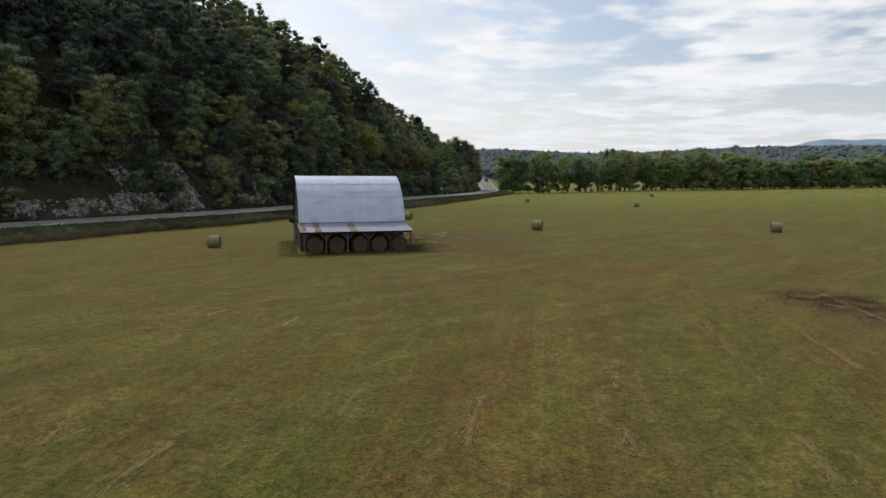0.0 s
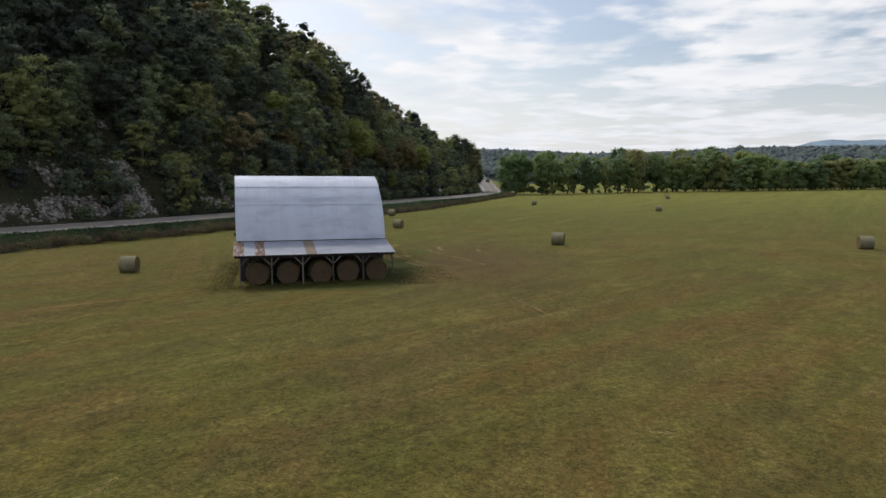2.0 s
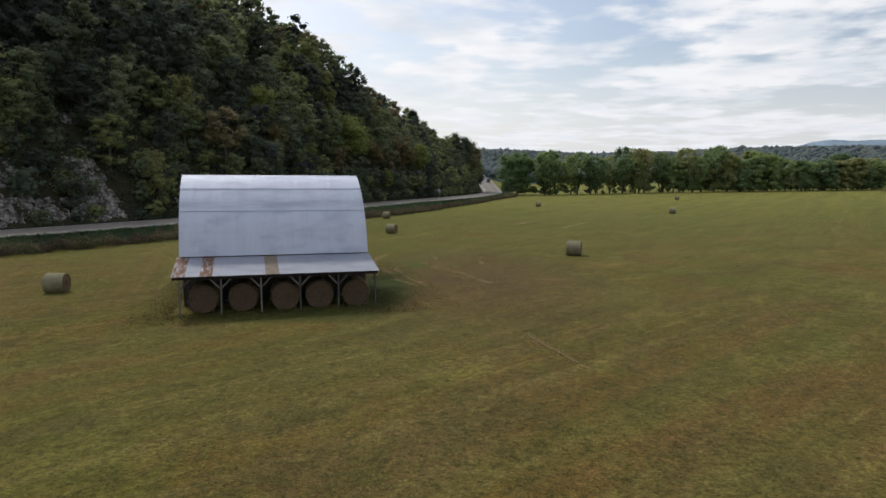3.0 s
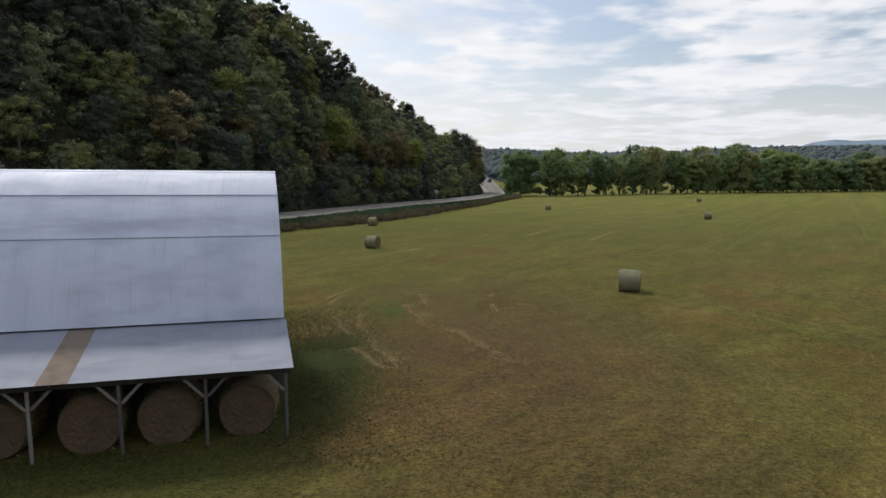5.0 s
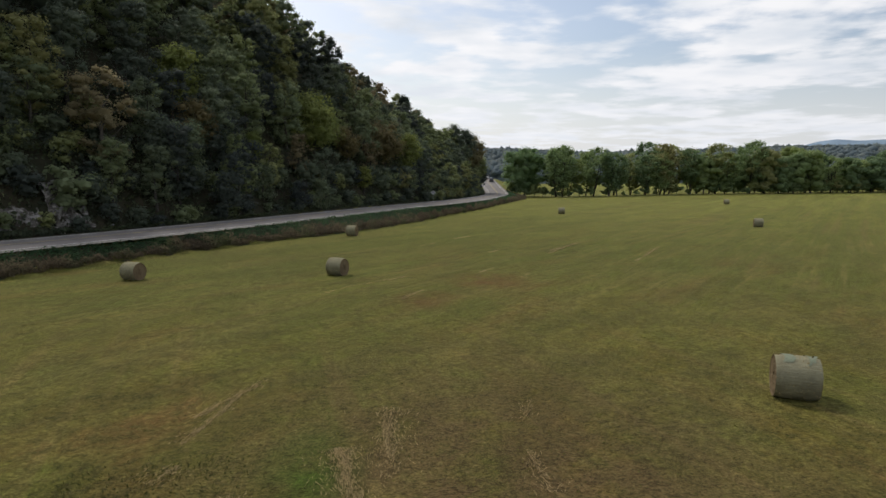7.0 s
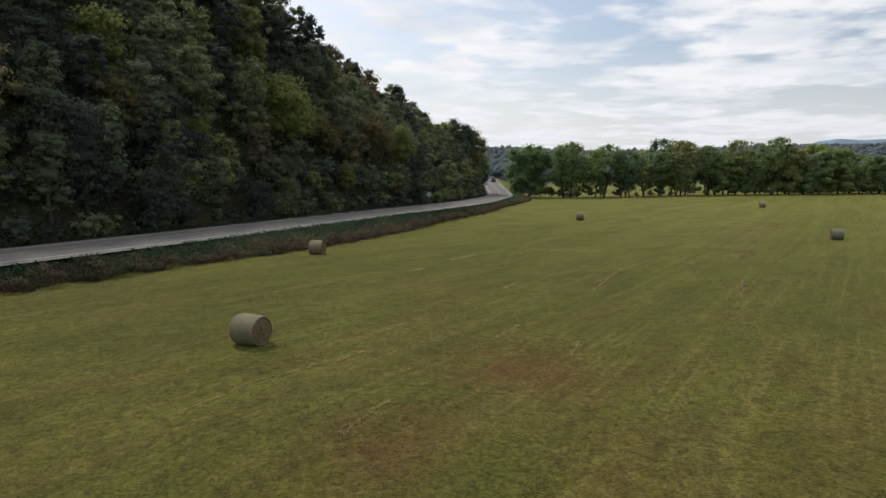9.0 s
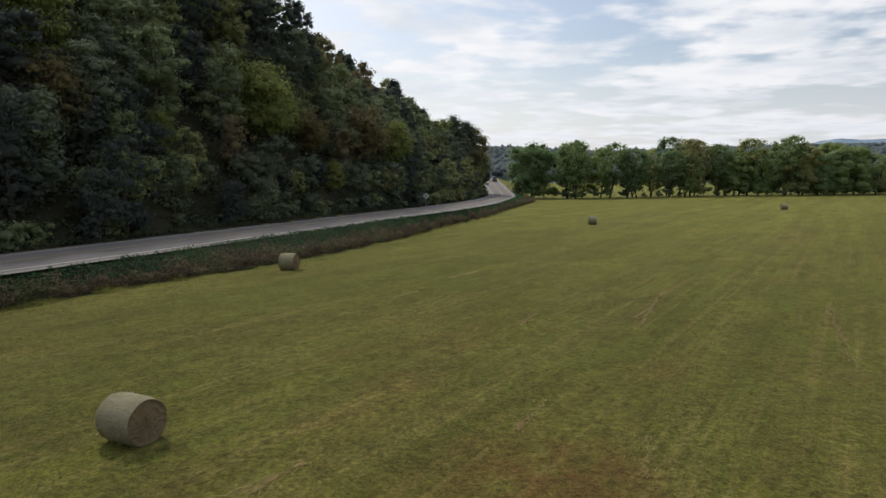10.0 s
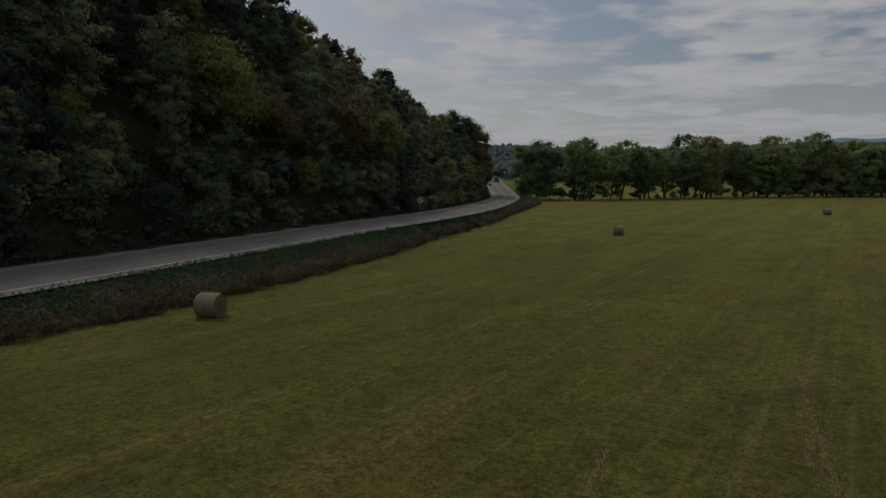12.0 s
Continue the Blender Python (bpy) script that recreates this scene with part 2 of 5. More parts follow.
def metal_material(name, rusty=0.0, shine=1.0, metal=0.35, rough=0.45, stained=False):
    m = Mat(name, 0.5, metal, 0.25)
    o = m.vec("Object")
    streak = m.noise(m.vec("Object", (1.6, 0.12, 0.12)), 1.0, 5)
    base = m.mix(m.band(streak, 0.35, 0.7), tuple(c * shine for c in (0.545, 0.585, 0.690)), tuple(c * shine for c in (0.50, 0.54, 0.65)))
    base = m.mix(m.times(m.band(m.noise(m.vec("Object", (0.5, 1.3, 1.3)), 1.0, 5), 0.48, 0.66), 0.6), base, tuple(c * shine for c in (0.37, 0.41, 0.51)))
    base = m.mix(m.times(m.band(m.noise(m.vec("Object", (9, 0.5, 0.5)), 1.0, 4), 0.58, 0.72), 0.25), base, tuple(c * shine for c in (0.30, 0.31, 0.35)))
    if stained:
        sep = m.n("ShaderNodeSeparateXYZ")
        m.to(m.co.outputs["Object"], sep.inputs[0])
        smear = m.times(m.band(sep.outputs["Z"], 5.35, 5.62), m.band(sep.outputs["Z"], 5.72, 6.1, 1.0, 0.0))
        smear = m.times(smear, m.band(m.noise(m.vec("Object", (0.45, 2.5, 2.5)), 1.0, 4), 0.38, 0.6))
        base = m.mix(m.times(smear, 0.55), base, tuple(c * shine for c in (0.30, 0.325, 0.40)))
    if rusty:
        r = m.band(m.noise(m.vec("Object", (5, 1.2, 1.2)), 1.0, 6, 0.7), 0.62 - rusty * 0.3, 0.72 - rusty * 0.2)
        base = m.mix(r, base, m.mix(m.noise(o, 7, 4), (0.105, 0.052, 0.030), (0.19, 0.115, 0.078)))
        m.to(m.band(r, 0, 1, rough, 0.9), m.b.inputs["Roughness"])
        m.to(m.band(r, 0, 1, metal, 0.0), m.b.inputs["Metallic"])
    else:
        m.to(m.band(m.noise(o, 1.1, 5), 0.3, 0.7, rough, rough + 0.15), m.b.inputs["Roughness"])
    m.colour(base)
    return m.m


def wood_material(name, a, b, long_axis=2):
    m = Mat(name, 0.9, spec=0.15)
    s = [14, 14, 14]
    s[long_axis] = 0.7
    grain = m.noise(m.vec("Object", tuple(s)), 1.0, 6, 0.65)
    base = m.mix(m.band(grain, 0.3, 0.7), a, b)
    tint = m.band(m.random(), 0, 1, 0.55, 1.35)
    v = m.n("ShaderNodeVectorMath")
    v.operation = "SCALE"
    m.to(base, v.inputs[0])
    m.to(tint, v.inputs["Scale"])
    m.colour(v.outputs[0]).bump(grain, 0.5, 0.01)
    return m.m


def hay_material(name, a, b, c, axis_scale):
    m = Mat(name, 0.95, spec=0.1)
    fib = m.noise(m.vec("Object", axis_scale), 1.0, 6, 0.7)
    fine = m.noise(m.vec("Object"), 26, 4, 0.7)
    blot = m.noise(m.vec("Object"), 1.6, 4)
    base = m.mix(m.band(fib, 0.3, 0.7), a, b)
    base = m.mix(m.times(m.band(blot, 0.45, 0.7), 0.7), base, c)
    base = m.mix(m.times(m.band(fine, 0.5, 0.75), 0.5), base, (0.09, 0.075, 0.04))
    m.colour(base).bump(m.mix(0.5, fib, fine), 0.8, 0.03)
    return m.m


def leaf_material(name, stops, source="random", spread=0.24):
    m = Mat(name, 0.75, spec=0.25)
    pick = m.random() if source == "random" else m.attr("tone")
    base = m.ramp(pick, stops)
    v = m.n("ShaderNodeVectorMath")
    v.operation = "SCALE"
    m.to(base, v.inputs[0])
    m.to(m.band(m.island(), 0, 1, 1 - spread, 1 + spread), v.inputs["Scale"])
    m.colour(v.outputs[0])
    thin = m.n("ShaderNodeBsdfTranslucent")
    m.to(v.outputs[0], thin.inputs["Color"])
    both = m.n("ShaderNodeMixShader")
    both.inputs[0].default_value = 0.54
    m.to(m.b.outputs[0], both.inputs[1])
    m.to(thin.outputs[0], both.inputs[2])
    m.to(both.outputs[0], m.nt.nodes["Material Output"].inputs["Surface"])
    return m.m


def plain(name, c, rough=0.6, metal=0.0, scale=6.0, dirt=0.35):
    m = Mat(name, rough, metal)
    dark = tuple(x * 0.5 for x in c)
    m.colour(m.mix(m.times(m.band(m.noise(m.vec("Object"), scale, 5), 0.45, 0.75), dirt), c, dark))
    return m.m


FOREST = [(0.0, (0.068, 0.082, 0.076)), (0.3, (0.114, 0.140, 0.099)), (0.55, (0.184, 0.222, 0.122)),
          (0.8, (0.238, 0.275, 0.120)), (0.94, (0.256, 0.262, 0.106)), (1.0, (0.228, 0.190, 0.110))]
M_FIELD, M_FLOOR, M_ROAD = field_material(), floor_material(), road_material()
M_WHITE, M_YELLOW = paint_material("worn_white_paint", (0.55, 0.55, 0.53)), paint_material("worn_yellow_paint", (0.32, 0.25, 0.11))
M_GRAVEL = plain("pale_gravel", (0.235, 0.218, 0.198), 0.95, scale=9)
M_METAL, M_OLD_METAL, M_RUST, M_PALE_RUST = metal_material("galvanised_sheet", 0.0, 1.04, 0.15, 0.6, True), metal_material("dull_sheet", 0.0, 0.52, 0.1, 0.7), metal_material("rusted_sheet", 1.0, 0.7, 0.1, 0.7), plain("faded_rust_sheet", (0.200, 0.160, 0.128), 0.9, 0.0, 3.0, 0.5)
# sheet undersides coloured near black to stand for the overhang's shadow
M_UNDERSIDE = plain("shaded_sheet_underside", (0.060, 0.058, 0.060), 0.8, 0.1)
M_BOARD = wood_material("weathered_board", (0.030, 0.028, 0.032), (0.175, 0.166, 0.180))
M_POST = wood_material("grey_post", (0.10, 0.094, 0.088), (0.22, 0.205, 0.19))
M_DARKWOOD = wood_material("dark_plank", (0.035, 0.030, 0.028), (0.085, 0.075, 0.068))
M_HAY = hay_material("weathered_hay", (0.205, 0.188, 0.112), (0.330, 0.312, 0.205), (0.180, 0.164, 0.110), (2.0, 22, 22))
M_HAY_END = hay_material("hay_end", (0.15, 0.112, 0.066), (0.22, 0.165, 0.10), (0.12, 0.088, 0.054), (14, 14, 14))
# browner hay for stored bales, darkened further to hold the lean-to's shade
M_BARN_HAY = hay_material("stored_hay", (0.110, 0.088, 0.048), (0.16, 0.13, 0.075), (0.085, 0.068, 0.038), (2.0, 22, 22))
M_BARN_HAY_END = hay_material("shaded_stored_hay_end", (0.085, 0.058, 0.039), (0.140, 0.098, 0.064), (0.058, 0.041, 0.029), (14, 14, 14))
M_NET = plain("green_net_wrap", (0.19, 0.215, 0.145), 0.8, scale=14, dirt=0.6)
M_LEAF = leaf_material("forest_leaves", [(p, tuple(1.10 * v for v in c)) for p, c in FOREST], spread=0.17)
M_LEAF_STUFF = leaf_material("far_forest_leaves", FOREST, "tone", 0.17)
M_UNDER = leaf_material("undergrowth_leaves", [(0.0, (0.050, 0.062, 0.042)), (0.6, (0.072, 0.090, 0.048)), (1.0, (0.120, 0.130, 0.050))], "tone")
M_LEAF_YELLOW = leaf_material("yellowing_leaves", [(0.0, (0.200, 0.240, 0.072)), (1.0, (0.250, 0.265, 0.076))])
M_LEAF_RUST = leaf_material("rusty_leaves", [(0.0, (0.175, 0.152, 0.076)), (1.0, (0.210, 0.175, 0.082))])
M_LEAF_LINE = leaf_material("field_edge_leaves", [(0.0, (0.168, 0.240, 0.122)), (0.5, (0.226, 0.304, 0.130)), (0.85, (0.296, 0.350, 0.126)), (1.0, (0.312, 0.288, 0.132))], spread=0.18)
M_LEAF_CORNER = leaf_material("corner_tree_leaves", [(0.0, (0.176, 0.262, 0.112)), (1.0, (0.192, 0.274, 0.116))], spread=0.18)
M_LEAF_CEDAR = leaf_material("cedar_leaves", [(0.0, (0.030, 0.042, 0.030)), (1.0, (0.036, 0.050, 0.034))])
M_BARK = wood_material("grey_bark", (0.045, 0.040, 0.034), (0.105, 0.095, 0.082))
M_SNAG = plain("bleached_dead_wood", (0.26, 0.25, 0.23), 0.9, scale=8)
M_WEED_GREEN = leaf_material("verge_grass_blades", [(0.0, (0.040, 0.088, 0.042)), (1.0, (0.070, 0.128, 0.054))], "tone")
M_WEED_BROWN = leaf_material("dry_weed_blades", [(0.0, (0.088, 0.071, 0.049)), (0.6, (0.178, 0.145, 0.092)), (1.0, (0.098, 0.112, 0.054))], "tone")
M_BLADE = leaf_material("cut_grass_blades", [(0.0, (0.078, 0.096, 0.018)), (0.5, (0.110, 0.115, 0.024)), (0.85, (0.150, 0.125, 0.036)), (1.0, (0.22, 0.18, 0.070))], "tone", 0.25)
M_RANK = leaf_material("rank_grass_blades", [(0.0, (0.052, 0.056, 0.018)), (0.7, (0.094, 0.098, 0.027)), (1.0, (0.160, 0.134, 0.054))], "tone", 0.2)
M_DEAD = leaf_material("dead_stalk_blades", [(0.0, (0.095, 0.058, 0.035)), (1.0, (0.165, 0.108, 0.066))], "tone", 0.3)
M_STRAW = leaf_material("dry_straw", [(0.0, (0.30, 0.225, 0.105)), (1.0, (0.52, 0.40, 0.205))], "tone", 0.25)

# ---------------------------------------------------------------- builders


def grid_mesh(name, verts, faces, mats, tone=None, slot=None, smooth=False):
    """A mesh from arrays: verts (n, 3), faces (m, 3 or 4)."""
    verts, faces = np.asarray(verts, np.float32), np.asarray(faces, np.int32)
    me = bpy.data.meshes.new(name)
    k = faces.shape[1]
    me.vertices.add(len(verts))
    me.vertices.foreach_set("co", verts.ravel())
    me.loops.add(faces.size)
    me.loops.foreach_set("vertex_index", faces.ravel())
    me.polygons.add(len(faces))
    me.polygons.foreach_set("loop_start", np.arange(len(faces), dtype=np.int32) * k)
    if slot is not None:
        me.polygons.foreach_set("material_index", np.asarray(slot, np.int32))
    me.polygons.foreach_set("use_smooth", np.full(len(faces), smooth))
    for m in mats:
        me.materials.append(m)
    me.update(calc_edges=True)
    me.validate()
    if tone is not None:
        me.attributes.new("tone", "FLOAT", "FACE").data.foreach_set("value", np.asarray(tone, np.float32))
    return me


def thing(name, label, category, group="", kind="", at=None):
    ob = new(name)
    ob.empty_display_size = 0.2
    if at is not None:
        ob.matrix_world = at
    return tagged(ob, label, category, group, kind)


def part(name, bm, material, parent, label="", smooth=False):
    me = bpy.data.meshes.new(name)
    bm.to_mesh(me)
    bm.free()
    me.materials.append(material)
    if smooth:
        me.polygons.foreach_set("use_smooth", np.full(len(me.polygons), True))
    ob = new(name, me)
    ob.parent = parent
    return tagged(ob, label)


def add_box(bm, size, m, bevel=0.0):
    """A box of that size at pose m, with bevelled edges."""
    geo = bmesh.ops.create_cube(bm, size=1.0, matrix=m @ Matrix.Diagonal((*size, 1)))
    if bevel:
        edges = list({e for v in geo["verts"] for e in v.link_edges})
        bmesh.ops.bevel(bm, geom=edges, offset=bevel, segments=1, affect="EDGES")
    return bm


def beam(a, b, w, h, bevel=0.01, up=(0, 0, 1)):
    """A squared timber from a to b."""
    a, b = Vector(a), Vector(b)
    x = (b - a).normalized()
    y = Vector(up).cross(x)
    y = y.normalized() if y.length > 1e-4 else Vector((0, 1, 0))
    z = x.cross(y)
    m = Matrix((x, y, z)).transposed().to_4x4()
    m.translation = (a + b) / 2
    return add_box(bmesh.new(), ((b - a).length, w, h), m, bevel)


def add_tube(bm, points, radii, sides=7):
    """A tapered tube through points."""
    rings = []
    for k, (p, r) in enumerate(zip(points, radii)):
        p = Vector(p)
        d = (Vector(points[min(k + 1, len(points) - 1)]) - Vector(points[max(k - 1, 0)])).normalized()
        s = d.orthogonal().normalized()
        t = d.cross(s)
        rings.append([bm.verts.new(p + r * (math.cos(a) * s + math.sin(a) * t)) for a in (2 * math.pi * j / sides for j in range(sides))])
    for r0, r1 in zip(rings, rings[1:]):
        best = min(range(sides), key=lambda o: sum((r0[j].co - r1[(j + o) % sides].co).length for j in range(sides)))
        for j in range(sides):
            bm.faces.new((r0[j], r0[(j + 1) % sides], r1[(j + 1 + best) % sides], r1[(j + best) % sides]))
    bm.faces.new(rings[0][::-1])
    bm.faces.new(rings[-1])
    return bm


# ---------------------------------------------------------------- lie of the land
EDGE_Y = np.array([-700, -100, 0, 60, 70, 80, 90, 100, 110, 120, 130, 140, 150, 160, 170, 180, 190, 201, 215, 235, 250, 265, 290, 312, 340, 400, 470, 700, 5000.0])
EDGE_X = np.array([-520, -170, -107, -63.8, -56.5, -49.5, -43, -37, -31.5, -26.4, -21.8, -17.5, -13.4, -9.3, -5.1, -0.9, 3.4, 7.6, 11.5, 16.0, 19.0, 21.8, 25.4, 27.2, 27.2, 26.2, 26.6, 29, 29.0])
ROAD_W = 7.4
_ys = np.arange(-700, 900, 2.0)
_xs = np.interp(_ys, EDGE_Y, EDGE_X)
_pad = np.convolve(np.pad(_xs, 5, mode="edge"), np.ones(11) / 11, mode="valid")
_xs[12:-12] = _pad[12:-12]


def edge_x(y):
    return np.interp(y, _ys, _xs)


def edge_slope(y):
    return (edge_x(y + 4) - edge_x(y - 4)) / 8


def road_z(y):
    return np.interp(y, [-700, 178, 201, 240, 290, 312, 330, 350, 370, 385, 400, 420, 470, 700, 5000], [0.95, 0.95, 0.82, 0.25, -0.5, -0.3, 0.6, 2.2, 3.8, 4.5, 4.8, 4.6, 3.0, -3, -6])


def beyond(x, y):
    """Metres past the near edge of the road, to its hill side (negative: field side)."""
    return (edge_x(y) - x) / np.sqrt(1 + edge_slope(y) ** 2)


def smooth(v):
    v = np.clip(v, 0, 1)
    return v * v * (3 - 2 * v)


def bumps(x, y, size, seed):
    """Cheap smooth unevenness from crossed waves, about -1 to 1."""
    r = np.random.RandomState(seed)
    out = 0
    for _ in range(6):
        a, p, k = r.rand() * 6.28, r.rand() * 6.28, (0.6 + r.rand()) * 6.28 / size
        out = out + np.sin((x * np.cos(a) + y * np.sin(a)) * k + p)
    return out / 3.2


def verge_width(y):
    return np.interp(y, [0, 60, 80, 92, 103, 116, 122, 131, 141, 155, 166, 182, 226, 240, 290, 320, 360, 500], [8, 7.0, 5.2, 3.5, 4.0, 2.3, 2.4, 3.0, 4.7, 5.2, 4.9, 2.8, 2.6, 3.6, 7.0, 8.0, 18, 40])


def past_end(x, y):
    """Metres past the line where the big hill ends."""
    ax, ay, bx, by = 16.0, 306.0, -76.0, 206.0
    dx, dy = bx - ax, by - ay
    n = math.hypot(dx, dy)
    return ((x - ax) * (-dy) + (y - ay) * dx) / n * -1.0


def land(x, y):
    x, y = np.asarray(x, float), np.asarray(y, float)
    s, rz, vw = beyond(x, y), road_z(y), verge_width(y)
    lie = 0.60 + 0.0145 * np.clip(x, -110, 260) - 0.0088 * np.clip(y, -60, 330)
    lie = lie + 0.24 * np.exp(-((x - 14) ** 2 + (y - 84) ** 2) / 700) - 0.25 * np.exp(-((x - 48) ** 2 + (y - 155) ** 2) / 900) + 0.14 * np.exp(-((x + 9) ** 2 + (y - 139) ** 2) / 500)
    lie = lie - 0.9 * smooth((y - 245) / 75) * smooth((110 - x) / 70)
    field = lie + 0.04 * bumps(x, y, 17, 3) + 0.07 * bumps(x, y, 70, 4) * smooth(1.3 - y / 400)
    side = smooth(1 + s / vw)
    z = field * (1 - side) + (rz - 0.08) * side
    under = smooth((s + 0.3) / 0.6) * smooth((ROAD_W + 0.3 - s) / 0.6)
    z = z - 0.30 * under
    d = np.maximum(s - ROAD_W - 2.8, 0)
    rise = np.interp(y, [130, 195, 225, 265, 300], [1.04, 0.98, 0.72, 0.77, 1.25]) * d - 0.0125 * np.maximum(d - 20, 0) ** 2 + 1.6 * smooth(d / 4) + (2.5 * bumps(x, y, 45, 5) + 1.2 * bumps(x, y, 16, 6)) * smooth(d / 25) + 0.22 * np.maximum(d - 40, 0) + 4.0 * np.exp(-((x + 50) / 24) ** 2 - ((y - 200) / 30) ** 2)
    e = past_end(x, y)
    rise = np.where(e > -6, rise - np.maximum(e + 10, 0) * 0.6, rise)
    rise = np.maximum(rise, 0)
    rise = np.minimum(rise, 150)
    return z + np.where(s > ROAD_W, rise, 0)


def build_ground():
    def steps(lo, hi, fine, far):
        mid = np.arange(lo, hi + 0.01, fine)
        grow = np.cumsum(fine * 1.22 ** np.arange(1, 60))
        grow = grow[grow < far]
        return np.r_[lo - grow[::-1], mid, hi + grow]
    gx, gy = steps(-100, 60, 2.0, 4500), steps(-20, 320, 2.0, 4600)
    X, Y = np.meshgrid(gx, gy)
    Z = land(X, Y)
    v = np.stack([X, Y, Z], -1).reshape(-1, 3)
    nx, ny = len(gx), len(gy)
    i = (np.arange(ny - 1)[:, None] * nx + np.arange(nx - 1)[None]).ravel()
    f = np.stack([i, i + 1, i + 1 + nx, i + nx], 1)
    cx, cy = v[f].mean(1)[:, 0], v[f].mean(1)[:, 1]
    slot = (beyond(cx, cy) > ROAD_W + 0.3) & (past_end(cx, cy) < 60)
    ob = new("ground", grid_mesh("ground", v, f, [M_FIELD, M_FLOOR], slot=slot, smooth=True))
    tagged(ob, "mown green and straw-brown hay field with a wooded slope", "ground", kind="structure")


build_ground()


def ribbon(name, y0, y1, s0, s1, lift, mat, step=3.0, thick=0.0, dash=None):
    """A strip along the road from s0 to s1 metres past its near edge."""
    ys = np.arange(y0, y1, step)
    vs, fs = [], []
    for k, y in enumerate(ys):
        m = edge_slope(y)
        n = np.array([-1, m]) / math.hypot(1, m)
        for s in (s0, s1):
            px, py = edge_x(y) + n[0] * s, y + n[1] * s
            crown = 0.08 * (1 - abs(s - ROAD_W / 2) / (ROAD_W / 2))
            vs.append((px, py, road_z(y) + lift + crown))
        if k and (dash is None or k % dash[1] < dash[0]):
            fs.append((2 * k - 2, 2 * k - 1, 2 * k + 1, 2 * k))
    return grid_mesh(name, vs, np.array(fs)[:, ::-1], [mat])


def build_road():
    mids = [(0.0, ROAD_W / 2), (ROAD_W / 2, ROAD_W)]
    bm = bmesh.new()
    for s0, s1 in mids:
        bm.from_mesh(ribbon("lane", -160, 700, s0, s1, 0.0, M_ROAD))
    me = bpy.data.meshes.new("road")
    bm.to_mesh(me)
    bm.free()
    me.materials.append(M_ROAD)
    road = tagged(new("road", me), "worn pale grey two-lane asphalt highway along the foot of the hill", "road", kind="structure")
    for name, s0, s1, mat in (("edge_line", 0.35, 0.49, M_WHITE), ("edge_line", 6.91, 7.05, M_WHITE), ("centre_line", 3.48, 3.62, M_YELLOW), ("centre_line", 3.80, 3.94, M_YELLOW)):
        ob = new(name, ribbon(name, -160, 600, s0, s1, 0.012, mat))
        ob.parent = road
    for s0, s1 in ((-0.7, 0.0), (ROAD_W, ROAD_W + 0.9)):
        ob = new("gravel_shoulder", ribbon("gravel_shoulder", -160, 600, s0, s1, -0.012, M_GRAVEL))
        ob.parent = road


build_road()

# ---------------------------------------------------------------- trees


def rhombs(c, nrm, size, rng, slim=0.5, loose=0.55):
    """Leaf sprays: a pointed four-sided blade at each centre, facing about along nrm."""
    n = len(c)
    nrm = nrm + rng.normal(0, loose, (n, 3))
    nrm /= np.linalg.norm(nrm, axis=1)[:, None] + 1e-9
    t = np.cross(nrm, rng.normal(0, 1, (n, 3)))
    t /= np.linalg.norm(t, axis=1)[:, None] + 1e-9
    b = np.cross(nrm, t)
    s = size * (0.6 + 0.8 * rng.rand(n))[:, None]
    k = 0.25 * s * nrm
    v = np.stack([c - t * s - k, c + b * s * slim, c + t * s - k, c - b * s * slim], 1).reshape(-1, 3)
    return v, np.arange(4 * n).reshape(n, 4)


def ico(level):
    bm = bmesh.new()
    bmesh.ops.create_icosphere(bm, subdivisions=level, radius=1)
    v = np.array([p.co[:] for p in bm.verts])
    f = np.array([[p.index for p in q.verts] for q in bm.faces])
    bm.free()
    return v, f


ICO = ico(1)


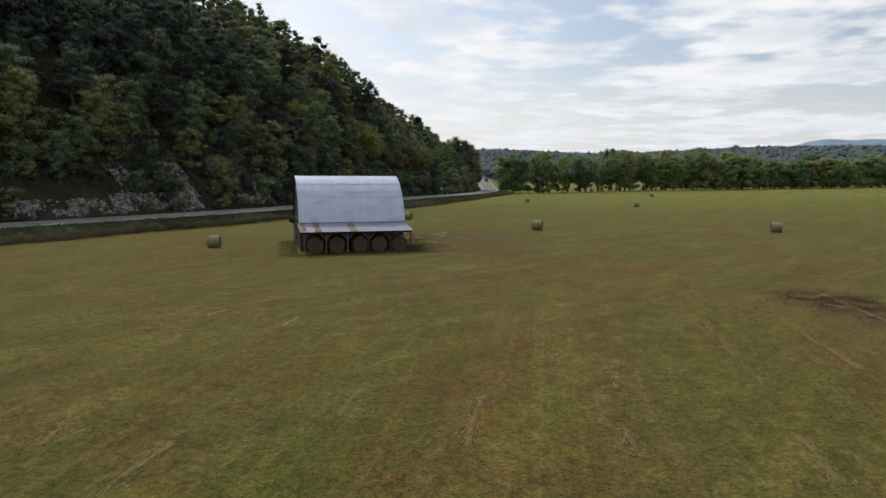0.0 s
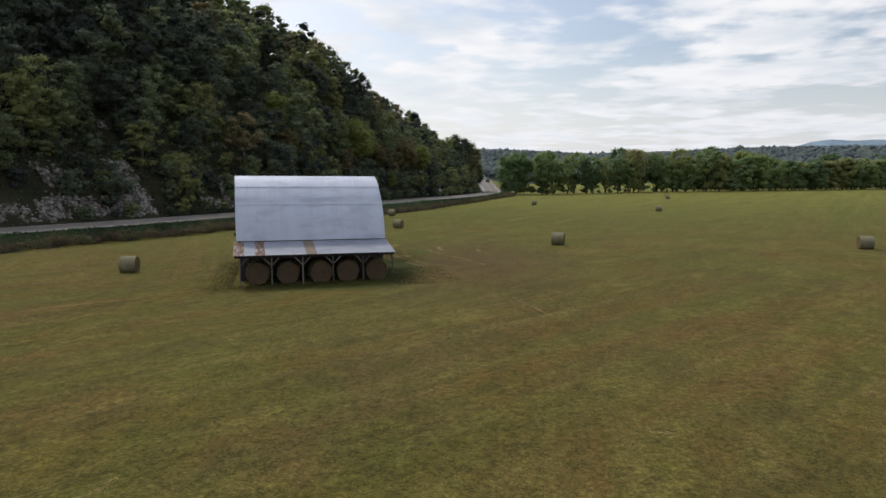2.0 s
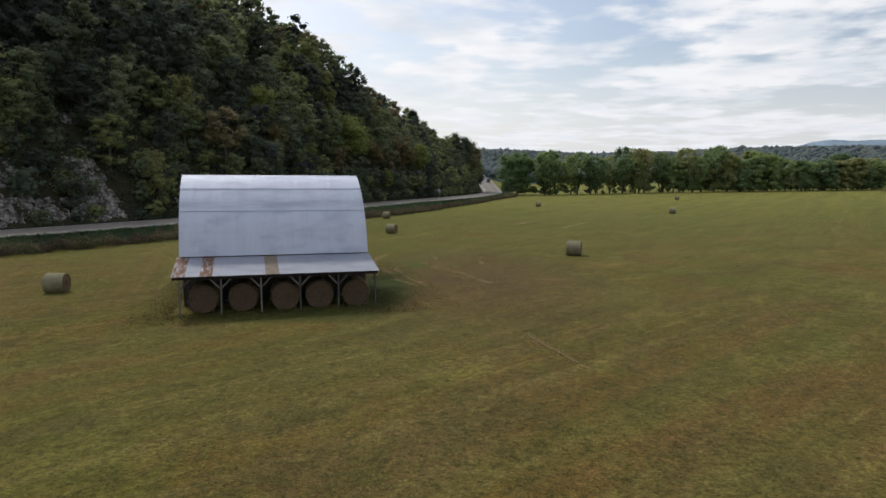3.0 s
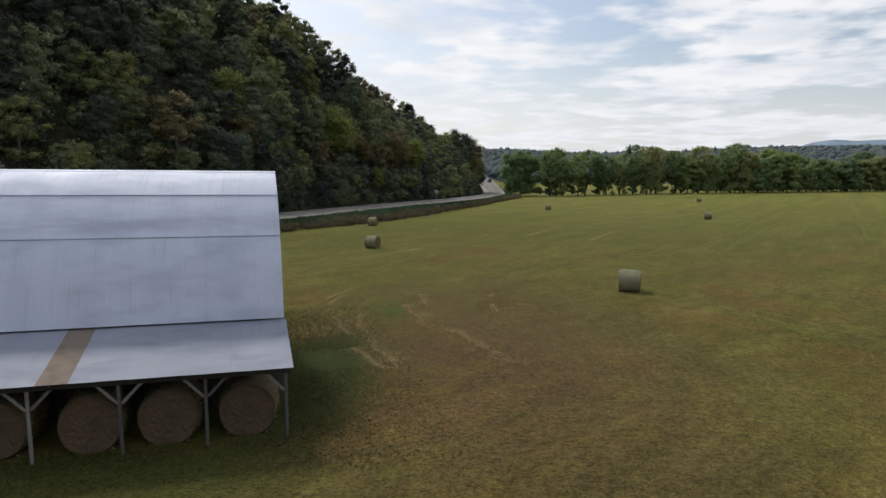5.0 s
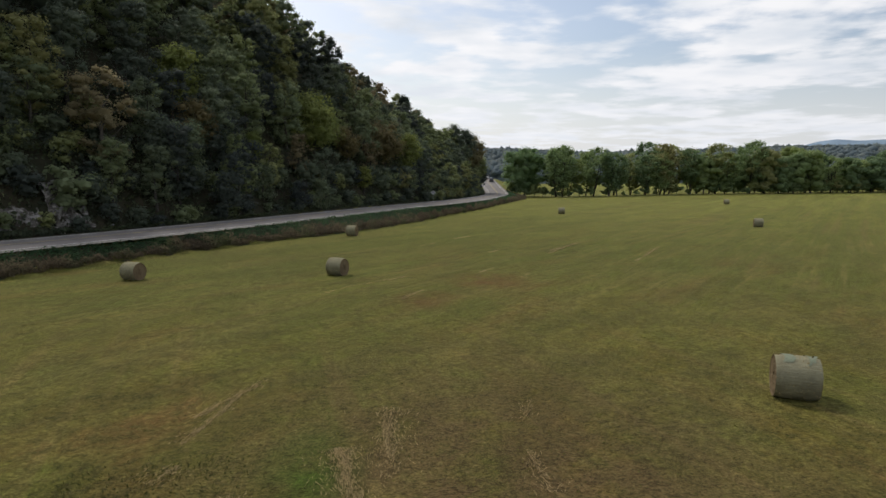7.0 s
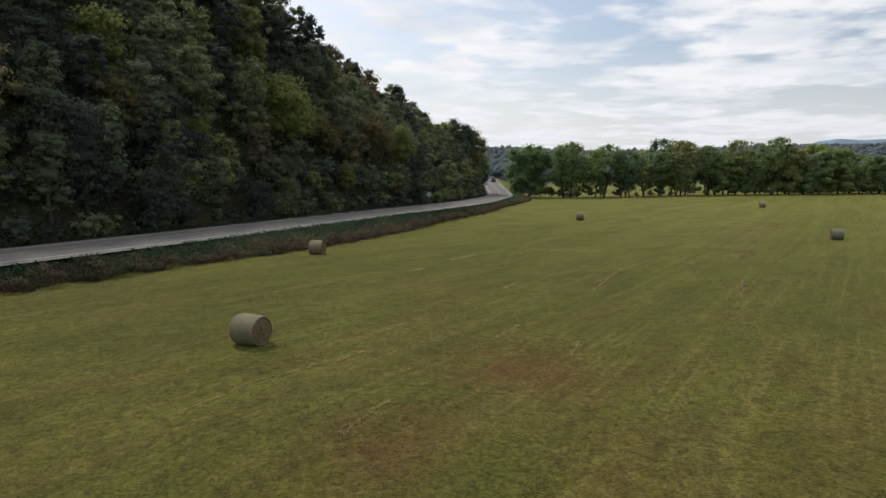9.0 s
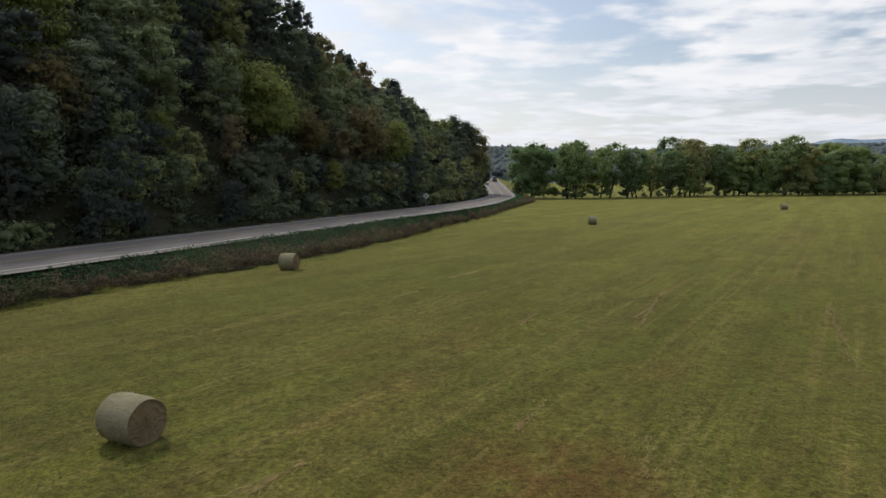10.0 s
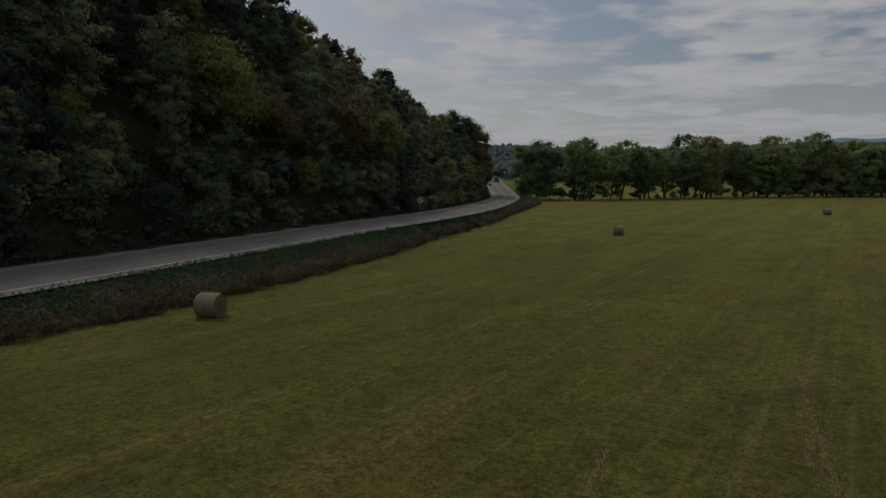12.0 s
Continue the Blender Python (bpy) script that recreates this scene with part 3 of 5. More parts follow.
def crown_arrays(seed, height, radius, low=0.3, lobes=26, leaves=700, size=0.42, core=0.62, open_=0.0, full=2.2, bough=(0.2, 0.38), shell=(0.55, 1.4)):
    """Quads of an uneven crown made of leafy boughs, standing on z = 0. Returns verts and quads."""
    rng = np.random.RandomState(seed)
    zc, zr = height * (1 + low) / 2, height * (1 - low) / 2
    cs, rs = [], []
    lop = rng.normal(0, 0.16, 2)
    for k in range(lobes):
        w, a = rng.uniform(-1, 1), rng.uniform(0, 6.283)
        ring = (1 - abs(w) ** full) ** (1 / full)
        q = rng.uniform(0.4, 1.0)
        r = radius * rng.uniform(*bough)
        side = (radius - r) * q * ring * (1 + lop[0] * math.cos(a) + lop[1] * math.sin(a))
        cs.append((math.cos(a) * side, math.sin(a) * side, zc + w * (zr - 0.7 * r) * (0.9 + 0.1 * q)))
        rs.append(r)
    cs.append((0, 0, zc))
    rs.append(radius * 0.45)
    cs, rs = np.array(cs), np.array(rs)
    flat = np.array([1.12, 1.12, 0.78])
    share = rs ** 1.6 / (rs ** 1.6).sum()
    V, Q, off = [], [], 0
    for c, r, p in zip(cs, rs, share):
        if core and rng.rand() > open_:
            v = ICO[0] * r * core * flat * (0.75 + 0.5 * rng.rand(len(ICO[0]), 1)) + c
            V.append(v)
            Q.append(np.c_[ICO[1], ICO[1][:, 2]] + off)
            off += len(v)
        n = max(int(leaves * p), 6)
        u = rng.normal(0, 1, (n, 3))
        u[:, 2] += 0.3
        u /= np.linalg.norm(u, axis=1)[:, None]
        pos = c + u * flat * (r * (shell[0] + (shell[1] - shell[0]) * rng.rand(n)))[:, None]
        face = u * 1.1 + np.array([0, 0, 0.35])
        v, f = rhombs(pos, face, size, rng, 0.6, 0.36)
        V.append(v)
        Q.append(f + off)
        off += len(v)
    return np.concatenate(V), np.concatenate(Q)


def quads_and_tris(name, V, Q, mats, tone=None):
    """A mesh of quads in which a doubled last corner stands for a triangle."""
    tri = Q[:, 2] == Q[:, 3]
    me = bpy.data.meshes.new(name)
    V = np.asarray(V, np.float32)
    me.vertices.add(len(V))
    me.vertices.foreach_set("co", V.ravel())
    count = np.where(tri, 3, 4)
    start = np.r_[0, np.cumsum(count)[:-1]].astype(np.int32)
    flat = Q[np.stack([np.ones(len(Q), bool)] * 3 + [~tri], 1)]
    me.loops.add(len(flat))
    me.loops.foreach_set("vertex_index", flat.astype(np.int32))
    me.polygons.add(len(Q))
    me.polygons.foreach_set("loop_start", start)
    for m in mats:
        me.materials.append(m)
    me.update(calc_edges=True)
    me.validate()
    if tone is not None:
        me.attributes.new("tone", "FLOAT", "FACE").data.foreach_set("value", np.asarray(tone, np.float32))
    return me


def trunk_bmesh(seed, height, girth, stems=1, spread=0.35):
    rng = np.random.RandomState(seed)
    bm = bmesh.new()
    for k in range(stems):
        lean = rng.normal(0, spread * (0.3 if stems == 1 else 0.8), 2)
        top = np.array([lean[0] * height * 0.3, lean[1] * height * 0.3, height * 0.72])
        pts = [np.array([0.12 * k, 0, -0.4]), top * 0.35 + rng.normal(0, 0.12, 3), top * 0.7 + rng.normal(0, 0.15, 3), top]
        g = girth * (1 if stems == 1 else 0.7)
        add_tube(bm, [tuple(p) for p in pts], [g * 1.25, g, g * 0.6, g * 0.2])
        for j in range(5):
            q = rng.uniform(0.35, 0.9)
            base = top * q
            a = rng.uniform(0, 6.28)
            reach = height * rng.uniform(0.16, 0.28)
            tip = base + np.array([math.cos(a) * reach, math.sin(a) * reach, reach * rng.uniform(0.5, 1.1)])
            mid = (base + tip) / 2 + np.array([0, 0, -0.1 * reach])
            add_tube(bm, [tuple(base), tuple(mid), tuple(tip)], [g * 0.42, g * 0.3, g * 0.08], 5)
    return bm


def make_tree(name, seed, height, radius, mat, label, category="tree", group="", stems=1, girth=0.22, **kw):
    tree = thing(name, label, category, group)
    part("trunk", trunk_bmesh(seed, height, girth, stems), M_BARK, tree)
    V, Q = crown_arrays(seed, height, radius, **kw)
    crown = new("crown", quads_and_tris("crown", V, Q, [mat]))
    crown.parent = tree
    return tree


def place(x, y, turn=0.0, size=1.0, sink=0.0, tall=1.0):
    return pose(x, y, float(land(x, y)) - sink, 0, 0, turn) @ Matrix.Diagonal((size, size, size * tall, 1))


def stand(ob, m, seen):
    """Puts the first of a kind at the pose m, and copies of it at later poses."""
    if ob.name in seen:
        return copy_thing(ob, m @ Matrix.Diagonal((*(1 / c for c in ob.scale), 1)))
    seen.add(ob.name)
    ob.matrix_basis = m
    return ob


LONERS = [(-22.0, 175.5, 7.5), (-36.0, 151.5, 5.0), (-27.2, 156.5, 3.0), (-13.5, 180.0, 2.5), (-6.3, 204.3, 4.0), (-10.8, 194.0, 5.5), (-16.9, 182.5, 3.0), (-10.7, 254.0, 3.0)]


def build_hill_forest():
    rng = np.random.RandomState(11)
    near = [crown_arrays(90 + k, 13, 4.2, low=0.10, lobes=44, leaves=1500, size=0.20, core=0.64, bough=(0.12, 0.27), shell=(0.6, 1.35)) for k in range(5)]
    templates = [crown_arrays(100 + k, 13, 4.2, low=0.10, lobes=30, leaves=640, size=0.32, core=0.66, bough=(0.13, 0.29), shell=(0.62, 1.3)) for k in range(5)]
    high = [crown_arrays(120 + k, 13, 4.2, low=0.15, lobes=22, leaves=290, size=0.42, core=0.72, bough=(0.15, 0.31), shell=(0.66, 1.25)) for k in range(5)]
    plain_crowns = [crown_arrays(130 + k, 13, 4.2, low=0.15, lobes=12, leaves=90, size=0.8, core=0.8) for k in range(3)]
    group = "trees along the foot of the hill"
    originals = [make_tree("roadside_tree", 40 + k, 13, 4.3, M_LEAF, "dense dark green broadleaf tree on the wooded hillside", group=group, low=0.08,
                           lobes=48, leaves=2400, size=0.17, core=0.6, bough=(0.11, 0.26), shell=(0.58, 1.36)) for k in range(4)]
    used = set()
    V, Q, T, off = [], [], [], 0
    count = 0
    spots = []
    for row in range(17):
        d = 4.5 + row * 4.6
        for y in np.arange(-10, 330, 5.6):
            yy = y + rng.uniform(-2.4, 2.4) + (2.8 if row % 2 else 0)
            dd = d + rng.uniform(-1.9, 1.9)
            m = edge_slope(yy)
            n = np.array([-1, m]) / math.hypot(1, m)
            px, py = edge_x(yy) + n[0] * (ROAD_W + dd), yy + n[1] * (ROAD_W + dd)
            if past_end(px, py) > 5:
                continue
            spots.append((row, dd, px, py))
    for row, dd, px, py in spots:
        if 87 < py < 114 and dd < 6.2 and rng.rand() < 0.8:
            continue
        if any(math.hypot(px - a, py - b) < 3.2 for a, b in ((-53.4, 100.2), (-47.6, 111.2), (-36.5, 126.6))):
            continue
        if any(math.hypot(px - a, py - b) < 0.75 * r for a, b, r in LONERS):
            continue
        if any(math.hypot(px - a - 0.35 * r, py - b + 0.9 * r) < 0.8 * r for a, b, r in LONERS[:2]) and row > 1:
            continue
        s = rng.uniform(0.75, 1.12 if dd < 24 else 1.25) * (0.72 if row == 0 else 0.92 if row == 1 else 1.0)
        if dd > 24:
            s = 0.62 + 0.40 * s
        if 172 < py < 228 and 11 < dd < 25:
            s *= 0.91
        if row < 3 and py > 62:
            k = rng.randint(4)
            m = place(px, py, rng.uniform(0, 360), s, 0.3, rng.uniform(0.8, 1.05))
            stand(originals[k], m, used)
            continue
        v, q = plain_crowns[rng.randint(3)] if py < 66 else (near if dd < 27 and 112 < py < 235 else templates if dd < 34 else high)[rng.randint(5)]
        a = rng.uniform(0, 6.28)
        c, sn = math.cos(a), math.sin(a)
        w = np.stack([v[:, 0] * c - v[:, 1] * sn, v[:, 0] * sn + v[:, 1] * c, v[:, 2] * rng.uniform(0.9, 1.12)], 1) * s + (px, py, float(land(px, py)) - 1.2)
        V.append(w)
        Q.append(q + off)
        off += len(w)
        # trees darken towards low y: hill shade and haze put into their tone
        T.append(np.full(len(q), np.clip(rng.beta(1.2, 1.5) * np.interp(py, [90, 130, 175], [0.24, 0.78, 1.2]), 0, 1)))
        count += 1
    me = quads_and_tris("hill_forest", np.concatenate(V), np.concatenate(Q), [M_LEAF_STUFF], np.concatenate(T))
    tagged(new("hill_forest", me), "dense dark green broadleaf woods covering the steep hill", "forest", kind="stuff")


build_hill_forest()


def build_tree_line():
    rng = np.random.RandomState(5)
    group = "trees along the far edge of the field"
    label = "tall green broadleaf tree with bare lower trunks at the field edge"
    line_x, line_y = [28, 50, 80, 150, 205, 300], [327, 319, 313, 320, 332, 346]
    first = make_tree("field_edge_tree", 71, 21.5, 10.8, M_LEAF_CORNER, "dense rounded green tree at the corner of the field", group=group,
                      low=0.03, lobes=120, leaves=8500, size=0.36, girth=0.35, full=3.2, bough=(0.16, 0.28))
    first.matrix_basis = place(36.8, 329)
    tall = [make_tree("field_edge_tree", 80 + k, 20, 7.0, M_LEAF_LINE, label, group=group, stems=2 + k % 2, girth=0.30, low=(0.20, 0.10, 0.16, 0.08)[k],
                      lobes=76, leaves=2900, size=0.36, core=0.5, open_=0.35, full=2.6, bough=(0.10, 0.24), shell=(0.5, 1.45)) for k in range(4)]
    dense = [make_tree("field_edge_tree", 86 + k, 18, 8.4, M_LEAF_LINE, "broad dense green tree leafy to the ground at the field edge", group=group, girth=0.3, low=0.0,
                       lobes=52, leaves=2500, size=0.38, core=0.8, full=2.8, bough=(0.16, 0.30), shell=(0.74, 1.24)) for k in range(3)]
    used = set()
    x = 47.0
    while x < 290:
        y = np.interp(x, line_x, line_y)
        for back in range(2):
            thick = rng.rand() < np.interp(x, [95, 135], [0.0, 0.9])
            ob = dense[rng.randint(3)] if thick else tall[rng.randint(4)]
            px, py = x + rng.uniform(-2.5, 2.5) + 4 * back, y + back * 9 + rng.uniform(-2, 2)
            s = rng.uniform(1.0 if x < 60 else 0.84, 1.10) * (1.0 if x < 150 else 0.94)
            stand(ob, place(px, py, rng.uniform(0, 360), s, 0.1, rng.uniform(0.92, 1.06)), used)
        x += rng.uniform(5.0, 8.5)
    shrub = make_tree("shrub", 91, 3.6, 2.2, M_LEAF_LINE, "low dark green shrub under the field-edge trees", "shrub", "shrubs along the field edge",
                     low=0.02, lobes=14, leaves=560, size=0.25, girth=0.06)
    stand(shrub, place(47, 320), used)
    for x, y, k in ((30.5, 325.5, 1.2), (33.0, 323.0, 1.5), (36.5, 321.5, 1.4), (40.0, 321.5, 1.6), (43.5, 322.0, 1.3)):
        stand(shrub, place(x, y, x * 40, k, 0.1), used)
    for x in np.arange(48, 300, 3.8):
        y = np.interp(x, line_x, line_y)
        if x < 110 and rng.rand() < 0.2:
            continue
        stand(shrub, place(x + rng.uniform(-2, 2), y + rng.uniform(-2.5, 3), rng.uniform(0, 360), rng.uniform(0.5, 1.3) * (1.0 if x < 110 else 1.6), 0.1), used)
        if x > 105:
            stand(shrub, place(x + rng.uniform(-2, 2), y - 2 + rng.uniform(-1.5, 1.5), rng.uniform(0, 360), rng.uniform(0.8, 1.7), 0.1), used)


build_tree_line()


def far_ground(X, Y):
    """Height of the wooded country beyond the field."""
    R, A = np.hypot(X, Y), np.degrees(np.arctan2(X, Y))
    swell = np.interp(A, [0, 6, 14, 22, 32, 46], [36, 38, 35, 39, 39, 34]) * smooth((R - 740) / 420)
    return swell * (1 + 0.14 * bumps(X, Y, 420, 51)) + 2 * bumps(X, Y, 260, 52)


def build_far_woods():
    """Wooded country behind the field edge: crown beside crown, rising to low hills."""
    rng = np.random.RandomState(21)
    n = 11000
    R = np.sqrt(rng.uniform(610 ** 2, 1230 ** 2, n))
    A = np.radians(rng.uniform(-4, 46, n))
    keep = (np.degrees(A) > 5.6) | (R > 770)
    R, A = R[keep], A[keep]
    X, Y = np.sin(A) * R, np.cos(A) * R
    Z = far_ground(X, Y)
    wide = rng.uniform(3.6, 6.4, len(X))
    tall = wide * rng.uniform(0.7, 1.1, len(X)) + 4.0 * (rng.rand(len(X)) < 0.02)
    ball, tri = ICO
    V = ball[None] * np.stack([wide, wide, tall], 1)[:, None] * rng.uniform(0.7, 1.15, (len(X), len(ball), 1))
    V = V + np.stack([X, Y, Z + 6.0 + 3.0 * rng.rand(len(X))], 1)[:, None]
    F = tri[None] + (np.arange(len(X)) * len(ball))[:, None, None]
    tone = np.repeat(np.clip(rng.normal(0.5, 0.22, len(X)) + 0.25 * bumps(X, Y, 60, 54), 0, 1), len(tri))
    az, rr = np.radians(np.arange(-5, 47, 0.5)), np.r_[600, np.arange(640, 1400, 20.0)]
    AA, RR = np.meshgrid(az, rr)
    GX, GY = np.sin(AA) * RR, np.cos(AA) * RR
    open_ = (RR > 760) | (np.degrees(AA) > 5.6)
    G = np.stack([GX, GY, np.where(open_, far_ground(GX, GY) + 6.5 * smooth((RR - 605) / 30), -8)], -1).reshape(-1, 3)
    k = (np.arange(len(rr) - 1)[:, None] * len(az) + np.arange(len(az) - 1)[None]).ravel()
    g = np.stack([k, k + 1, k + 1 + len(az), k + len(az)], 1)
    g = np.concatenate([g[:, :3], g[:, [0, 2, 3]]])
    v, f = np.concatenate([V.reshape(-1, 3), G]), np.concatenate([F.reshape(-1, 3), g + len(X) * len(ball)])
    me = grid_mesh("far_woods", v, f, [M_HAZED_FARWOOD], tone=np.r_[tone, np.full(len(g), 0.2)], smooth=True)
    tagged(new("far_woods", me), "hazy green woods on low hills beyond the field", "woods", kind="stuff")


# leaf colours lightened and blued, the haze of distance is painted in
M_HAZED_FARWOOD = leaf_material("far_woods_leaves", [(0.0, (0.150, 0.195, 0.215)), (0.5, (0.185, 0.230, 0.235)), (1.0, (0.240, 0.270, 0.240))], "tone", 0.10)
build_far_woods()


def build_ridge(name, dist, a0, a1, heights, col, label):
    """A far wooded ridge: a long swell of land with a ragged top."""
    rng = np.random.RandomState(int(dist))
    az = np.radians(np.arange(a0, a1, 0.12))
    top = np.interp(np.degrees(az), np.linspace(a0, a1, len(heights)), heights)
    top = top + dist * 0.0016 * bumps(az * 900, az * 0, 60, 8) + dist * 0.0009 * np.convolve(rng.rand(len(az)), np.ones(4) / 4, mode='same')
    rows = []
    for q, h in ((0.86, 0.0), (0.92, 0.45), (0.97, 0.85), (1.0, 1.0), (1.06, 0.6), (1.15, 0.0)):
        rows.append(np.stack([np.sin(az) * dist * q, np.cos(az) * dist * q, top * h - 3 + 0], 1))
    v, n = np.concatenate(rows), len(az)
    i = (np.arange(len(rows) - 1)[:, None] * n + np.arange(n - 1)[None]).ravel()
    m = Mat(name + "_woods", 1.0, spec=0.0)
    # col carries the aerial haze, painted straight into the ridge colour
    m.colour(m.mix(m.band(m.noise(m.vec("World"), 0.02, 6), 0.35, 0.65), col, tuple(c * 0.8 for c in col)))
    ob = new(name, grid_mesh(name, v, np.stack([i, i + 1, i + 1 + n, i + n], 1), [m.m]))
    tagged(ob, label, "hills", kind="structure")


build_ridge("backdrop_ridge", 1500, -12, 50, [50, 58, 62, 60, 56, 60, 62, 62, 66, 66, 62, 60], (0.13, 0.175, 0.19), "wooded ridge across the valley, tinted blue-green for haze")
build_ridge("backdrop_hill", 2900, 0, 50, [122, 124, 112, 96, 94, 100, 112, 150, 142, 112, 100, 95], (0.24, 0.32, 0.40), "distant hill on the skyline, tinted pale blue for haze")

# ---------------------------------------------------------------- barn
BARN = pose(-4.70, 66.95, 0, 0, 0, 14.9)
BARN_L = 10.7
RACK = 0.05
RIDGE = 0.8


def roof_profile():
    """Half of the arched roof, from the ridge outwards: (across, height)."""
    ctrl = np.array([(0.0, 7.31), (0.55, 7.16), (1.1, 6.90), (1.62, 6.55), (2.2, 6.02), (2.9, 5.28), (3.4, 4.48), (3.72, 3.7), (3.95, 2.77)])
    t = np.linspace(0, len(ctrl) - 1, 25)
    pts = np.stack([np.interp(t, np.arange(len(ctrl)), ctrl[:, k]) for k in (0, 1)], 1)
    for _ in range(2):
        pts[1:-1] = (pts[:-2] + 2 * pts[1:-1] + pts[2:]) / 4
    return pts


def corrugated(profile, u0, u1, pitch=0.068, depth=0.0035, sides=3, lift=0.0):
    """A ribbed sheet: profile rows are (across, height), ribs run along the profile."""
    n = max(int((u1 - u0) / pitch * sides), sides)
    us = np.linspace(u0, u1, n)
    p = np.asarray(profile, float)
    tan = np.gradient(p, axis=0)
    nrm = np.stack([-tan[:, 1], tan[:, 0]], 1)
    nrm /= np.linalg.norm(nrm, axis=1)[:, None]
    nrm *= np.sign(nrm[:, 1].sum())
    wave = lift + depth * np.sin(us * 2 * np.pi / pitch)
    off = p[:, None, :] + nrm[:, None, :] * wave[None, :, None]
    v = np.concatenate([np.broadcast_to(us[None, :, None], (len(p), n, 1)), off], 2).reshape(-1, 3)
    i = (np.arange(len(p) - 1)[:, None] * n + np.arange(n - 1)[None]).ravel()
    return v, np.stack([i, i + 1, i + 1 + n, i + n], 1)


def roof_course(name, profile, u0, u1, mat, parent, side, lift, label=""):
    v, f = corrugated(profile, u0, u1, lift=lift)
    v2 = v.copy()
    v2[:, 2] -= 0.006
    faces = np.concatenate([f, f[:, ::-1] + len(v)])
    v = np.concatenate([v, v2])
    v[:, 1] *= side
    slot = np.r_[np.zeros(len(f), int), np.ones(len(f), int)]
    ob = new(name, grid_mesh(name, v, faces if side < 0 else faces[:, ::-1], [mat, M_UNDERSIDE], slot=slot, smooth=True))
    ob.parent = parent
    return tagged(ob, label)


def build_barn():
    barn = thing("barn", "old hay barn with arched metal roof, lean-tos and grey boards", "barn", at=BARN)
    prof = roof_profile()
    for side in (-1, 1):
        roof_course("roof_course", prof[:10], -BARN_L, 0.0, M_METAL, barn, side, 0.052, "pale galvanised corrugated roofing")
        roof_course("roof_course", prof[8:16], -BARN_L, 0.0, M_METAL, barn, side, 0.026)
        roof_course("roof_course", prof[14:], -BARN_L, 0.0, M_METAL, barn, side, 0.0)
    cap = bmesh.new()
    for side in (-1, 1):
        add_box(cap, (BARN_L + 0.04, 0.20, 0.012), pose(-BARN_L / 2, side * 0.085, 7.35, -side * 17, 0, 0))
    part("ridge_cap", cap, M_METAL, barn)
    # lean-to roofs, sheet by sheet
    for side in (-1, 1):
        line = np.array([(3.05, 2.72), (4.1, 2.52), (5.2, 2.32), (6.33, 2.12)]) if side < 0 else np.array([(4.45, 2.66), (5.6, 2.46), (6.7, 2.26), (7.85, 2.06)])
        n = 16
        u0 = -BARN_L - 0.12 if side < 0 else -BARN_L - 0.30
        w = (BARN_L + 0.16) / n
        for k in range(n):
            mat, lab = M_OLD_METAL, ""
            if side < 0 and k == 0:
                mat, lab = M_RUST, "rust-stained corrugated sheet"
            elif side < 0 and k == 2:
                mat, lab = M_RUST, "rusted brown corrugated sheet"
            elif side < 0 and k == 7:
                mat, lab = M_PALE_RUST, "faded rusty corrugated sheet"
            roof_course("lean_to_sheet", line, u0 + k * w - 0.02, u0 + (k + 1) * w + 0.02, mat, barn, side, 0.004 * (k % 2), lab)
        # timber under the sheets
        w2, foot = (1.0, 3.1) if side < 0 else (1.24, 4.5)
        part("eave_beam", beam((-BARN_L - 0.10, side * 6.12 * w2, 2.03), (0.0, side * 6.12 * w2, 2.03), 0.07, 0.19), M_DARKWOOD, barn, "dark weathered eave board")
        part("wall_plate", beam((-BARN_L, side * (foot + 0.03), 2.56), (-0.1, side * (foot + 0.03), 2.56), 0.10, 0.16), M_DARKWOOD, barn)
        for k in range(12):
            u = -BARN_L + 0.12 + k * (BARN_L - 0.2) / 11
            part("rafter", beam((u, side * foot, 2.60), (u, side * 6.2 * w2, 2.05), 0.05, 0.10), M_DARKWOOD, barn)
        for k in range(6):
            u = -10.48 + k * 2.07
            post = part("post", beam((u, side * 6.05 * w2, -0.35), (u + random.uniform(-0.04, 0.04), side * 6.05 * w2, 1.95), 0.085, 0.085, 0.012), M_POST, barn)
            for s in (-1, 1):
                end = u + s * 0.55
                if -BARN_L < end < 0.1:
                    part("brace", beam((u + s * 0.05, side * 6.05 * w2, 1.42), (end, side * 6.05 * w2, 1.95), 0.05, 0.08), M_POST, post)
            part("tie_brace", beam((u, side * 6.0 * w2, 1.45), (u, side * 5.35 * w2, 2.10), 0.05, 0.08), M_DARKWOOD, post)
        # boarded side wall under the arch
        for k in range(44):
            u = -BARN_L + 0.25 + k * (BARN_L - 0.5) / 43
            h = 2.75 + random.uniform(-0.03, 0.02)
            part("side_board", add_box(bmesh.new(), (0.225, 0.028, h + 0.1), pose(u, side * (foot - 0.1), h / 2 - 0.05, 0, random.uniform(-0.4, 0.4), 0)), M_DARKWOOD, barn)
    # board ends
    half = lambda v: float(np.interp(abs(v - RIDGE), prof[:, 0], prof[:, 1])) - 0.05  # noqa: E731
    for end, u in (("near", -0.20), ("far", -BARN_L + 0.20)):
        inner = u + (-0.08 if end == "near" else 0.08)
        frame_bm = bmesh.new()
        for c in (-2.8, -2.0, -0.75, 2.35, 4.25):
            add_box(frame_bm, (0.10, 0.12, half(c) - 0.4), pose(inner, c, (half(c) - 0.4) / 2))
        wall = part("end_wall", frame_bm, M_DARKWOOD, barn, "timber frame behind grey upright boards")
        v = -3.04
        while v < 4.5:
            w = random.uniform(0.10, 0.17)
            c = v + w / 2
            top = min(half(v), half(v + w))
            low = -0.1
